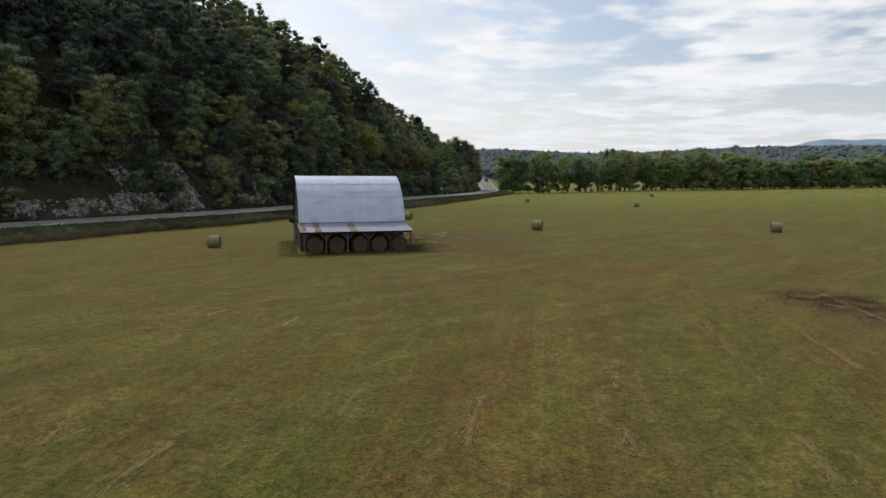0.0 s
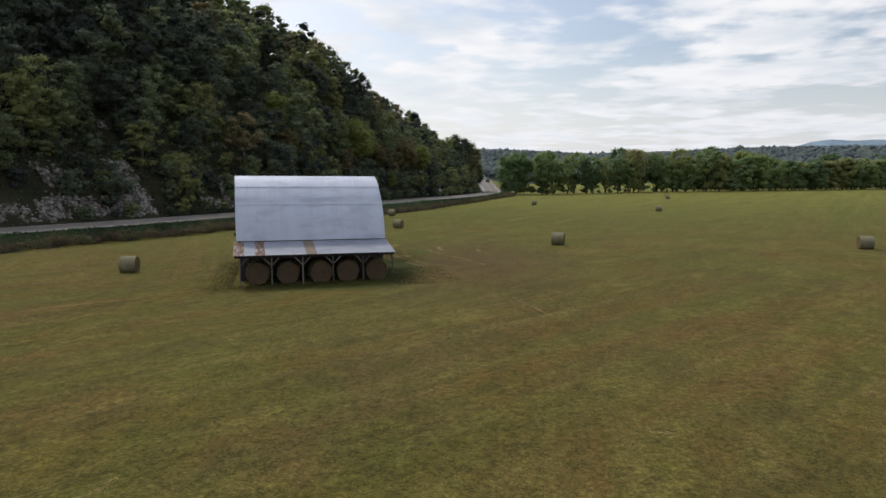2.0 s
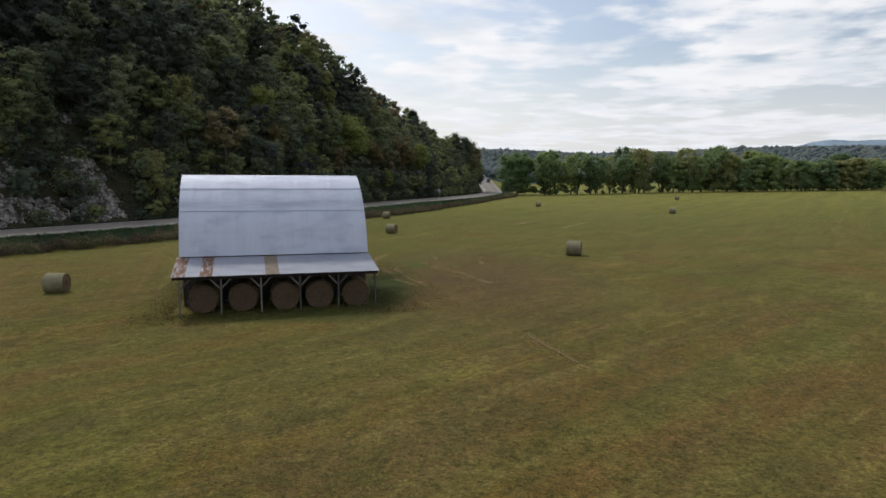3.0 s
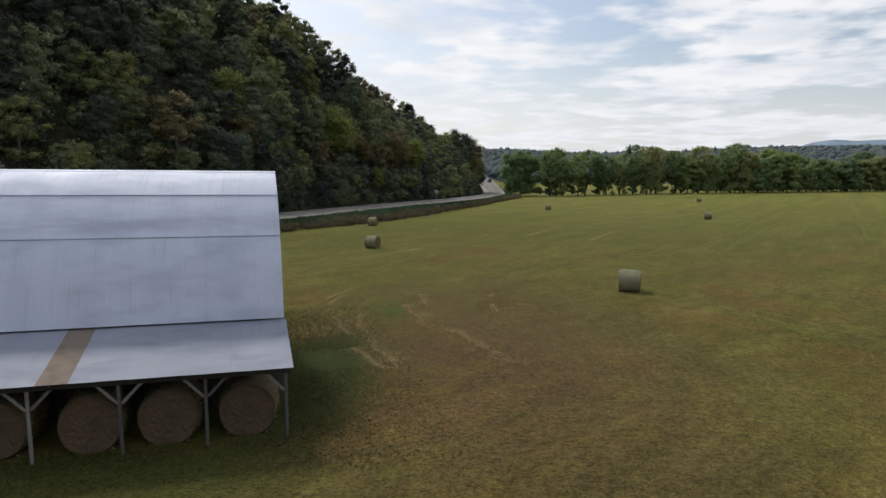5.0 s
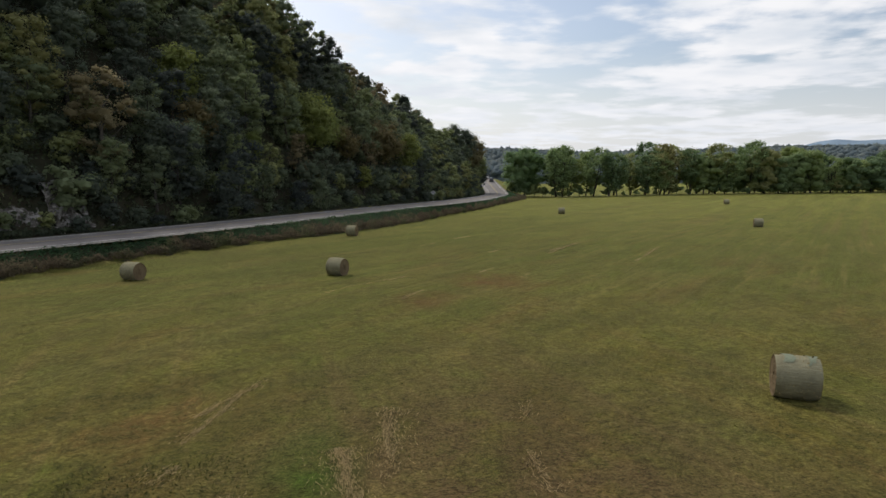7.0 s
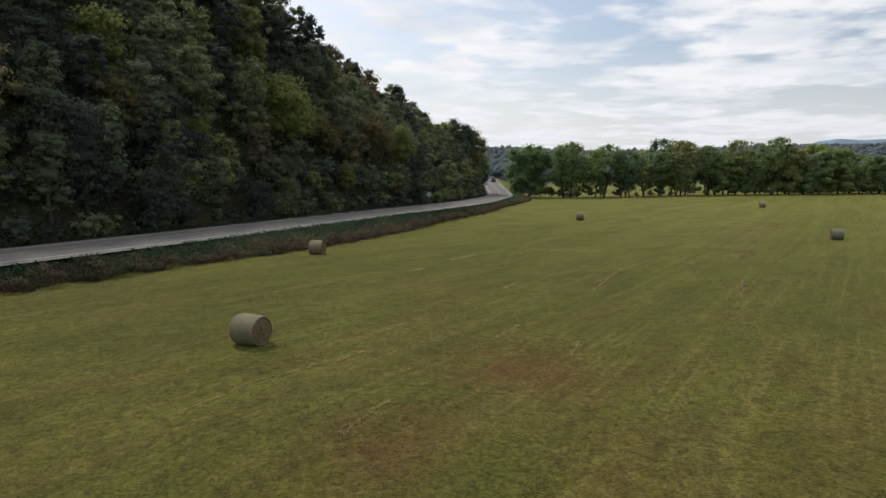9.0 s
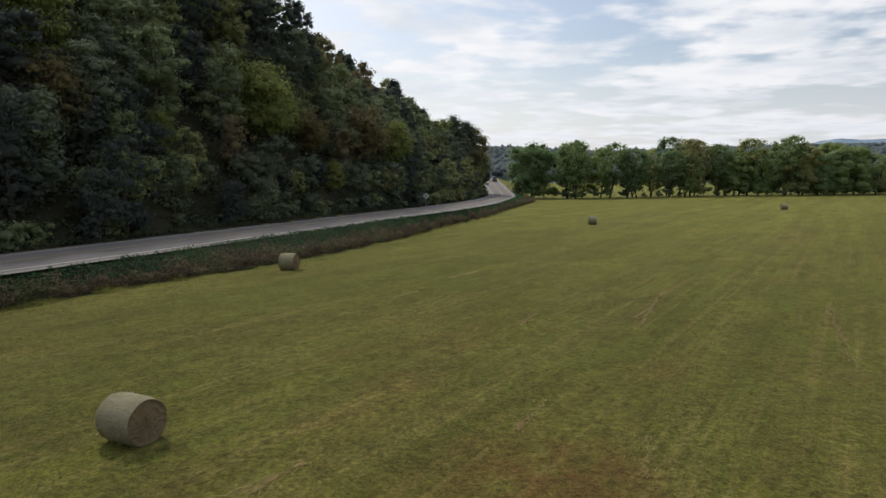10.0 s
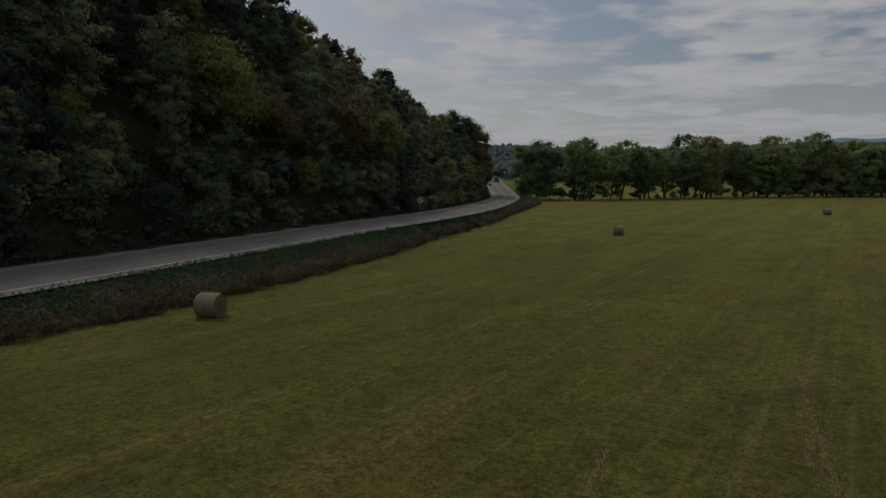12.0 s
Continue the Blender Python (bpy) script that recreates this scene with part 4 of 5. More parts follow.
            if end == "near" and -0.6 < c < 2.2:
                low = (2.55 if c < 1.45 else 1.75) + random.uniform(-0.3, 0.15)
            elif random.random() < 0.12:
                low = 0.15
            if end == "near" and 1.05 < c < 1.4:
                spans = [(low, 3.98), (4.02, top)]
            else:
                spans = [(low, top)]
            for z0, z1 in spans:
                bm = add_box(bmesh.new(), (0.026, w - random.uniform(0.02, 0.05), z1 - z0), pose(u + random.uniform(-0.012, 0.012), c, (z0 + z1) / 2, random.uniform(-0.5, 0.5), 0, random.uniform(-2, 2)), 0.004)
                part("end_board", bm, M_BOARD, wall)
            v += w
        out = u + (0.045 if end == "near" else -0.045)
        part("batten", beam((out, -3.0, 2.93), (out, 4.4, 2.93), 0.04, 0.13), M_POST, wall)
        part("batten", beam((out, -1.2, 5.84), (out, 2.9, 5.84), 0.04, 0.17), M_POST, wall)
        if end == "near":
            part("batten", beam((out, 0.6, 4.08), (out, 1.55, 4.28), 0.035, 0.11), M_POST, barn)
            part("shutter", add_box(bmesh.new(), (0.03, 0.62, 0.82), pose(out + 0.012, 0.9, 6.42), 0.006), M_DARKWOOD, barn, "small dark board shutter")
            for c in (-0.62, 2.22):
                part("door_post", beam((out - 0.09, c, -0.2), (out - 0.09, c, 3.1), 0.14, 0.14, 0.01), M_DARKWOOD, barn)
        for side in (-1, 1):
            bm, prev = bmesh.new(), None
            x = out + (0.03 if end == "near" else -0.03)
            for k in range(0, len(prof), 3):
                a, b = prof[max(k - 1, 0)], prof[min(k + 1, len(prof) - 1)]
                d = Vector((0, side * (b[0] - a[0]), b[1] - a[1])).normalized()
                nrm = Vector((0, -d.z, d.y)) * (-1 if d.y * side < 0 else 1) * side
                p = Vector((x, side * prof[k][0], prof[k][1] - 0.04))
                ring = [bm.verts.new(p + Vector((du, 0, 0)) - nrm * dn) for du, dn in ((-0.015, 0), (0.015, 0), (0.015, 0.05), (-0.015, 0.05))]
                if prev:
                    for n in range(4):
                        bm.faces.new((prev[n], prev[(n + 1) % 4], ring[(n + 1) % 4], ring[n]))
                else:
                    bm.faces.new(ring[::-1])
                prev = ring
            bm.faces.new(prev)
            bmesh.ops.recalc_face_normals(bm, faces=bm.faces)
            part("verge_board", bm, M_DARKWOOD, barn)
    for ob in barn.children_recursive:
        shift = RIDGE if ob.name.split(".")[0] in ("roof_course", "verge_board", "ridge_cap") else 0.0
        for v in ob.data.vertices:
            v.co.y += shift
            v.co.x -= RACK * (v.co.y + 3.3)
    return barn


build_barn()


def build_gate():
    gate = thing("pipe_gate", "rusty red tubular farm gate across the barn doorway", "gate", at=BARN @ pose(-0.30, 0, 0))
    for c in (0.3, 2.1):
        part("upright", add_tube(bmesh.new(), [(0, c, 0.02), (0, c, 1.42)], [0.025, 0.025], 8), M_GATE, gate, smooth=True)
    for k in range(6):
        z = 0.22 + k * 0.235
        part("rail", add_tube(bmesh.new(), [(0, 0.3, z), (0, 2.1, z)], [0.02, 0.02], 8), M_GATE, gate, smooth=True)
    part("middle_strap", beam((0.02, 1.2, 0.2), (0.02, 1.2, 1.4), 0.03, 0.008, 0.0), M_GATE, gate)


M_GATE = plain("red_gate_paint", (0.22, 0.045, 0.04), 0.6, scale=10, dirt=0.5)
build_gate()

# ---------------------------------------------------------------- hay bales


def bale_bmesh(radius, length, seed, ends):
    """A round bale lying along x: the wrapped drum, or its two sunken spiral ends."""
    rng = np.random.RandomState(seed)
    bm = bmesh.new()
    sides, rings = 40, 11
    wob = [1 + 0.018 * math.sin(2 * a + seed) + 0.012 * math.sin(5 * a) for a in np.linspace(0, 2 * math.pi, sides, endpoint=False)]
    flat = lambda z: max(z, -radius * 0.955)  # noqa: E731
    if not ends:
        prev = None
        for k in range(rings):
            q = k / (rings - 1)
            x = (q - 0.5) * length
            r = radius * (1 - 0.07 * abs(2 * q - 1) ** 6) * (1 + 0.008 * math.sin(k * 2.2 + seed))
            ring = []
            for j in range(sides):
                a = 2 * math.pi * j / sides
                rr = r * wob[j] * (1 + rng.normal(0, 0.004))
                ring.append(bm.verts.new((x, rr * math.cos(a), flat(rr * math.sin(a)))))
            if prev:
                for j in range(sides):
                    bm.faces.new((prev[j], prev[(j + 1) % sides], ring[(j + 1) % sides], ring[j]))
            prev = ring
    else:
        prev = None
        for k in range(8):
            r = radius * 0.935 * (1 - k / 7.0)
            x = length / 2 - 0.004 - 0.010 * (k % 2) - 0.02 * (1 - k / 7)
            if k == 0:
                x = length / 2 - 0.002
            if k == 7:
                c = bm.verts.new((x, 0, 0))
                for j in range(sides):
                    bm.faces.new((prev[j], prev[(j + 1) % sides], c))
                break
            ring = []
            for j in range(sides):
                a = 2 * math.pi * j / sides
                rr = r * wob[j]
                ring.append(bm.verts.new((x + rng.normal(0, 0.012) * (k > 0), rr * math.cos(a), flat(rr * math.sin(a)))))
            if prev:
                for j in range(sides):
                    bm.faces.new((prev[j], prev[(j + 1) % sides], ring[(j + 1) % sides], ring[j]))
            prev = ring
    return bm


def straws(radius, length, seed, count=420):
    """Loose stalks sticking out of a bale."""
    rng = np.random.RandomState(seed)
    a = rng.uniform(0, 6.28, count)
    x = rng.uniform(-0.5, 0.5, count) * length
    c = np.stack([x, radius * np.cos(a), np.maximum(radius * np.sin(a), -radius * 0.9)], 1)
    d = np.stack([rng.normal(0, 0.5, count), np.cos(a), np.sin(a)], 1) * 0.03 + rng.normal(0, 0.03, (count, 3))
    w = rng.normal(0, 0.008, (count, 3))
    v = np.stack([c - w, c + w, c + d], 1).reshape(-1, 3)
    return v, np.arange(3 * count).reshape(-1, 3)


def make_bale(label, radius, length, side_mat, end_mat, seed, group, net=False):
    bale = thing("hay_bale", label, "hay bale", group)
    up = Matrix.Translation((0, 0, radius * 0.955))
    for name, ends, mat, flip in (("drum", False, side_mat, False), ("bale_end", True, end_mat, False), ("bale_end", True, end_mat, True)):
        bm = bale_bmesh(radius, length, seed + flip, ends)
        bmesh.ops.transform(bm, matrix=up @ (pose(0, 0, 0, 0, 0, 180) if flip else Matrix()), verts=bm.verts)
        bmesh.ops.recalc_face_normals(bm, faces=bm.faces)
        part(name, bm, mat, bale, smooth=not ends)
    v, f = straws(radius, length, seed)
    v[:, 2] += radius * 0.955
    ob = new("straw_fringe", grid_mesh("straw_fringe", v, f, [M_STRAW], tone=np.random.RandomState(seed).rand(len(f))))
    tagged(ob, "loose dry stalks", kind="stuff")
    ob.parent = bale
    if net:
        for x0, x1, a0, a1 in ((-0.40, -0.12, 60, 125), (0.26, 0.34, 40, 130), (0.44, 0.52, 30, 120)):
            n, bm = 12, bmesh.new()
            for k in range(n):
                q = [(a0 + (a1 - a0) * (k + j) / n) for j in (0, 1)]
                sk = [0.12 * math.sin(k * 0.6 + x0 * 9 + j) for j in (0, 1)]
                pts = [(x0 + sk[0] * 0.4, q[0]), (x1 + sk[0] * 0.6, q[0]), (x1 + sk[1] * 0.6, q[1]), (x0 + sk[1] * 0.4, q[1])]
                bm.faces.new([bm.verts.new((x, (radius * 1.028) * math.cos(radians(a)), radius * 0.955 + (radius * 1.028) * math.sin(radians(a)))) for x, a in pts])
            bmesh.ops.remove_doubles(bm, verts=bm.verts, dist=1e-4)
            part("net_wrap", bm, M_NET, bale, "torn green net wrap")
    return bale


def build_bales():
    group = "round bales lying in the field"
    base = make_bale("weathered round hay bale lying on the mown field", 0.67, 1.22, M_HAY, M_HAY_END, 3, group)
    spots = [(-24.7, 66.5, 8), (-6.15, 107.6, -24), (-9.75, 139.1, -14), (-20.6, 106.5, -18), (25.1, 184.7, -12), (47.9, 152.9, -20), (74.9, 221.8, -15), (41.8, 77.5, -16)]
    base.matrix_basis = place(spots[0][0], spots[0][1], spots[0][2], 1.0, 0.03)
    for x, y, a in spots[1:]:
        copy_thing(base, place(x, y, a, 1.0, 0.03))
    torn = make_bale("round hay bale with torn green net wrap on the field", 0.68, 1.24, M_HAY, M_HAY_END, 9, group, net=True)
    torn.matrix_basis = place(12.5, 81.6, -20, 1.0, 0.03)
    group = "round bales stored under the barn lean-to"
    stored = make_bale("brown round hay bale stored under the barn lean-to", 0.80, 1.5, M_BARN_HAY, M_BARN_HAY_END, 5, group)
    rng = random.Random(4)
    first = True
    for side in (-1, 1):
        for k in range(5):
            u = -9.15 + k * 2.05 + rng.uniform(-0.1, 0.1)
            m = BARN @ pose(u, side * (4.95 + rng.uniform(-0.12, 0.12) + (0 if side < 0 else 1.1)), 0.0, 0, 0, 90 + rng.uniform(-5, 5))
            if side > 0 and k not in (1, 3):
                continue
            if first:
                stored.matrix_basis, first = m, False
            else:
                copy_thing(stored, m)

    wrapped = make_bale("round hay bale in faded green net wrap beside the barn wall", 0.72, 1.3, M_NET, M_HAY_END, 13, group)
    wrapped.matrix_basis = BARN @ pose(-1.75, 5.75, 0, 0, 0, 80)


build_bales()

# ---------------------------------------------------------------- hillside details


def foot_spot(y, d):
    """A place d metres past the far edge of the road."""
    m = float(edge_slope(y))
    n = (-1 / math.hypot(1, m), m / math.hypot(1, m))
    return float(edge_x(y)) + n[0] * (ROAD_W + d), y + n[1] * (ROAD_W + d)


def rock_bmesh(seed):
    """An angular block of bedded limestone."""
    rng = np.random.RandomState(seed)
    bm = bmesh.new()
    bmesh.ops.create_icosphere(bm, subdivisions=2, radius=1)
    planes = rng.normal(0, 1, (9, 3))
    planes /= np.linalg.norm(planes, axis=1)[:, None]
    cut = rng.uniform(0.45, 0.8, 9)
    for v in bm.verts:
        p = np.array(v.co)
        for n, c in zip(planes, cut):
            over = p @ n - c
            if over > 0:
                p = p - n * over
        p[2] = p[2] * 0.62 + 0.05 * math.sin(p[2] * 18)
        v.co = p + rng.normal(0, 0.02, 3)
    return bm


def build_rocks():
    rng = np.random.RandomState(8)
    m = Mat("pale_limestone", 0.9, spec=0.2)
    w = m.vec("World")
    base = m.mix(m.band(m.noise(m.vec("World", (0.7, 0.7, 5)), 1.0, 5), 0.35, 0.65), (0.37, 0.35, 0.335), (0.18, 0.168, 0.155))
    base = m.mix(m.times(m.band(m.noise(w, 1.6, 6, 0.75), 0.43, 0.55), 0.92), base, (0.065, 0.058, 0.048))
    m.colour(base).bump(m.noise(w, 6, 5), 0.7, 0.08)
    group = "limestone rocks of the road cut"
    kinds = []
    for k in range(5):
        bm = rock_bmesh(60 + k)
        me = bpy.data.meshes.new("rock")
        bm.to_mesh(me)
        bm.free()
        me.materials.append(m.m)
        kinds.append(tagged(new("rock", me), "pale angular limestone rock at the foot of the wooded slope", "rock", group))
    seen = set()

    def put(y, d, s, sink=0.25):
        x, yy = foot_spot(y, d)
        k = rng.randint(5)
        turn = pose(x, yy, float(land(x, yy)) - sink * s + 0.1, rng.uniform(-25, 25), rng.uniform(-25, 25), rng.uniform(0, 360))
        stand(kinds[k], turn @ Matrix.Diagonal((s * rng.uniform(0.8, 1.4), s, s * rng.uniform(0.7, 1.3), 1)), seen)

    for _ in range(150):
        put(rng.uniform(80, 106), rng.uniform(2.6, 4.6), rng.uniform(0.12, 0.36))
    for y, d, n, wide, tall in ((94.5, 6.2, 26, 1.0, 1.6), (104.0, 6.2, 44, 1.1, 2.2), (120.5, 4.4, 26, 1.2, 1.0), (116.0, 4.0, 14, 1.5, 0.5), (128.0, 3.2, 10, 1.8, 0.3), (137.2, 3.4, 8, 1.0, 0.3), (105.5, 15.5, 5, 0.5, 0.5)):
        for _ in range(n):
            put(y + rng.normal(0, wide), d + rng.normal(0, tall), rng.uniform(0.12, 0.34))
    for y0, y1, d0, d1, lean, bulk in ((79, 93, 2.8, 4.6, 0.0, 0.5), (91, 106, 2.8, 5.0, 0.0, 0.7), (102.2, 106.0, 4.4, 9.6, -0.1, 0.8), (93.2, 96.2, 4.6, 8.8, -0.2, 0.7),
                                       (118.8, 122.2, 2.8, 6.4, 0.0, 0.7), (114, 118, 3.0, 4.6, 0.0, 0.5), (104.8, 106.6, 14.6, 16.6, 0.0, 0.6)):
        ny, nd = int((y1 - y0) / 0.22), max(int((d1 - d0) / 0.22), 8)
        grid = []
        for a in range(ny + 1):
            for b in range(nd + 1):
                d = d0 + (d1 - d0) * b / nd
                y = y0 + (y1 - y0) * a / ny + lean * (d - d0)
                x, yy = foot_spot(y, d)
                z = float(land(x, yy))
                block = noise.cell(Vector((yy * 1.1 + 3 * y0, d * 1.6, 0.5))) * 0.35 + noise.cell(Vector((yy * 2.6, d * 3.2 + y0, 7.0))) * 0.35 + noise.cell(Vector((yy * 4.3, d * 4.4, 3.0))) * 0.30
                edge = min(a, ny - a) / ny * 5, min(b, nd - b) / nd * 5
                rag = noise.noise(Vector((yy * 0.55, d * 0.6, y0))) * 0.9 + noise.noise(Vector((yy * 1.9, d * 1.9, y0))) * 0.5
                out = bulk * (0.25 + 0.9 * block) * min(1.0, edge[0] + 0.3, edge[1] + 0.3) + rag * 0.7 - 0.02
                out = max(out, -0.4)
                j = rng.normal(0, 0.04, 2)
                grid.append((x + out * 0.5 + j[0], yy - out * 0.22 + j[1], z + out * 0.75))
        k = (np.arange(ny)[:, None] * (nd + 1) + np.arange(nd)[None]).ravel()
        f = np.stack([k, k + nd + 1, k + nd + 2, k + 1], 1)
        me = grid_mesh("rock_outcrop", np.array(grid), np.concatenate([f[:, :3], f[:, [0, 2, 3]]]), [m.m])
        tagged(new("rock_outcrop", me), "fractured pale limestone outcrop at the foot of the wooded slope", "rock", "limestone outcrops of the road cut")


build_rocks()


def build_foot_bushes():
    rng = np.random.RandomState(17)
    group = "bushes at the foot of the hill"
    kinds = [make_tree("bush", 140 + k, 3.2, 2.0, M_LEAF, "dark green leafy bush beside the highway", "bush", group, low=0.0, lobes=12, leaves=380,
                       size=0.18, girth=0.05) for k in range(3)]
    seen = set()
    for y in np.arange(54, 300, 3.0):
        if 80 < y < 106 and rng.rand() < 0.8:
            continue
        for row in range(2):
            x, yy = foot_spot(y + rng.uniform(-1.2, 1.2), 2.6 + row * 2.2 + rng.uniform(-0.5, 0.9))
            stand(kinds[rng.randint(3)], place(x, yy, rng.uniform(0, 360), rng.uniform(0.6, 1.3) * (0.8 + 0.5 * row), 0.15), seen)
    for y in np.arange(50, 130, 2.2):
        for _ in range(4):
            x, yy = foot_spot(y + rng.uniform(-1, 1), rng.uniform(5.8, 15))
            if any(math.hypot(x - a, yy - b) < 2.0 for a, b in ((-53.4, 100.2), (-47.6, 111.2), (-46.4, 110.0), (-36.5, 126.6))):
                continue
            stand(kinds[rng.randint(3)], place(x, yy, rng.uniform(0, 360), rng.uniform(0.6, 1.2), 0.15), seen)


build_foot_bushes()


def build_undergrowth():
    """Shrubs, saplings and creepers that clothe the slope between the trunks."""
    rng = np.random.RandomState(19)
    n = 74000
    y = rng.uniform(62, 312, n)
    d = 1.7 + 34 * rng.rand(n) ** 1.7
    m = edge_slope(y)
    k = np.sqrt(1 + m * m)
    x, yy = edge_x(y) - (ROAD_W + d) / k, y + (ROAD_W + d) * m / k
    lump = np.clip(0.55 + 0.5 * bumps(x, yy, 5.5, 61) + 0.3 * bumps(x, yy, 2.1, 62), 0.05, 1.4)
    h = lump * (0.6 + 3.0 * smooth((d - 1.8) / 5))
    cut = (y > 80) & (y < 105) & (d < 5.2) & (rng.rand(n) < 0.93)
    cut |= (np.abs(y - 104.0) < 2.0) & (d < 10) & (rng.rand(n) < 0.8)
    cut |= (np.abs(y - 94.5) < 1.6) & (d < 9) & (rng.rand(n) < 0.7)
    cut |= (np.abs(y - 120.5) < 1.5) & (d < 7) & (rng.rand(n) < 0.7)
    ok = ~cut & (past_end(x, yy) < 4)
    c = np.stack([x, yy, land(x, yy) + h * rng.rand(n) ** 0.5], 1)[ok]
    face = np.stack([rng.normal(0.5, 0.5, len(c)), rng.normal(-0.3, 0.5, len(c)), np.full(len(c), 0.8)], 1)
    v, f = rhombs(c, face, 0.24, rng, 0.6)
    tone = np.clip(0.45 + 0.35 * bumps(c[:, 0], c[:, 1], 7, 63) + rng.normal(0, 0.12, len(c)), 0, 0.97)
    tagged(new("undergrowth", grid_mesh("undergrowth", v, f, [M_UNDER], tone=tone)), "tangled dark green shrubs covering the slope under the trees", "undergrowth", kind="stuff")


build_undergrowth()


def build_turning_trees():
    yellow = make_tree("yellowing_tree", 201, 12, 6.7, M_LEAF_YELLOW, "broad tree with leaves turning yellow-green on the hillside", low=0.12, lobes=60,
                       leaves=7500, size=0.19, core=0.4)
    yellow.matrix_basis = place(-22.0, 175.5, 20)
    small = make_tree("yellowing_tree", 202, 11, 4.4, M_LEAF_YELLOW, "tree with yellow-green crown among dark hillside woods", low=0.2, lobes=36, leaves=3000, size=0.19, core=0.45)
    small.matrix_basis = place(-36.0, 151.5, 70)
    for x, y, k in ((-27.2, 156.5, 0.5), (-13.5, 180.0, 0.5), (-6.3, 204.3, 0.95)):
        copy_thing(small, place(x, y, x * 7, k))
    rust = make_tree("rusty_tree", 203, 12, 4.9, M_LEAF_RUST, "tree with rust-brown autumn crown on the hillside", low=0.15, lobes=36, leaves=3200, size=0.19, core=0.45)
    rust.matrix_basis = place(-10.8, 194.0, 0)
    copy_thing(rust, place(-16.9, 182.5, 80, 0.7))
    copy_thing(rust, place(-32.0, 147.5, 130, 0.75))
    cedar = make_tree("cedar_tree", 204, 12.8, 2.8, M_LEAF_CEDAR, "narrow dark evergreen cedar rising above the hillside woods", low=0.06, lobes=70, leaves=2200, size=0.24, full=2.2, bough=(0.3, 0.5))
    cedar.matrix_basis = place(-10.7, 254.0, 0)
    tall = make_tree("roadside_tree", 205, 18, 5.6, M_LEAF, "tall dark green tree where the hill meets the highway", group="trees along the foot of the hill", low=0.30, lobes=50,
                     leaves=4200, size=0.25, girth=0.3)
    tall.matrix_basis = place(14.4, 300.0, 0, 0.88)
    for x, y, k in ((12.4, 292.0, 0.96), (9.0, 287.5, 0.88), (5.4, 283.0, 0.84), (10.6, 310.0, 0.80), (16.4, 306.5, 0.64)):
        copy_thing(tall, place(x, y, x * 31, k / 0.88))
    young = make_tree("young_tree", 207, 7.5, 3.0, M_LEAF, "young dark green tree filling a gap in the hillside woods", low=0.0, lobes=28, leaves=1700, size=0.19, girth=0.1, core=0.45)
    young.matrix_basis = place(-30.0, 147.9, 0, 1.0, 0.2)
    for x, y, k in ((-31.3, 142.3, 1.1), (-27.2, 147.0, 0.85), (-24.6, 153.2, 0.8), (-26.6, 142.8, 0.9), (-20.6, 158.0, 0.7), (-33.0, 138.5, 1.1), (-28.5, 152.5, 1.1), (-18.2, 162.5, 0.75)):
        copy_thing(young, place(x, y, x * 57, k, 0.2))


build_turning_trees()


def build_snag(x, y, lift, height, seed, label):
    """A leafless dead tree top or fallen limb."""
    rng = np.random.RandomState(seed)
    bm = bmesh.new()
    top = np.array([rng.normal(0, 0.2), rng.normal(0, 0.2), height])
    g = height / 6
    add_tube(bm, [(0, 0, -0.1), (0.05, 0, height * 0.4), tuple(top)], [0.10 * g, 0.09 * g, 0.03 * g], 6)
    for k in range(6):
        q = rng.uniform(0.4, 0.95)
        a = rng.uniform(0, 6.28)
        r = height * rng.uniform(0.15, 0.35)
        b = top * q
        t = b + np.array([math.cos(a) * r, math.sin(a) * r, r * rng.uniform(0.4, 1.0)])
        add_tube(bm, [tuple(b), tuple((b + t) / 2 + (0, 0, -0.05 * r)), tuple(t)], [0.05 * g, 0.035 * g, 0.012 * g], 5)
    ob = thing("dead_tree", label, "dead tree")
    part("dead_top", bm, M_SNAG, ob)
    part("trunk", add_tube(bmesh.new(), [(0, 0, -lift - 0.4), (0, 0, 0)], [0.16 * g, 0.10 * g], 6), M_BARK, ob)
    ob.matrix_basis = pose(x, y, float(land(x, y)) + lift, 0, 0, seed * 50)


build_snag(-37.0, 158.8, 4.5, 2.6, 4, "bleached leafless dead tree rising from the wooded slope")
build_snag(-24.4, 155.6, 0.4, 1.6, 9, "bare grey dead tree leaning out of roadside brush")


def build_sign():
    x, y = -0.6, 195.5
    z = float(land(x, y))
    sign = thing("road_sign", "grey back of a diamond road sign on a metal post", "road sign", at=pose(x, y, z, 0, 0, -6))
    part("post", beam((0, 0, -0.3), (0, 0, 3.0), 0.06, 0.05, 0.008, up=(0, 1, 0)), M_STEEL, sign)
    bm = add_box(bmesh.new(), (0.76, 0.012, 0.76), pose(0, -0.04, 2.5, 0, 45, 0), 0.004)
    part("sign_plate", bm, M_STEEL, sign, "dull grey diamond metal plate")
    bm = add_box(bmesh.new(), (0.5, 0.02, 0.04), pose(0, -0.055, 2.5))
    part("bracket", bm, M_STEEL, sign)
    for turn in (45, -45):
        part("brace", add_box(bmesh.new(), (0.74, 0.014, 0.05), pose(0, -0.062, 2.5, 0, turn, 0)), M_TYRE, sign, "dark stiffening strip")


M_STEEL = plain("dull_steel", (0.50, 0.51, 0.50), 0.55, 0.2)
M_TYRE = plain("tyre_rubber", (0.03, 0.03, 0.03), 0.9)
build_sign()


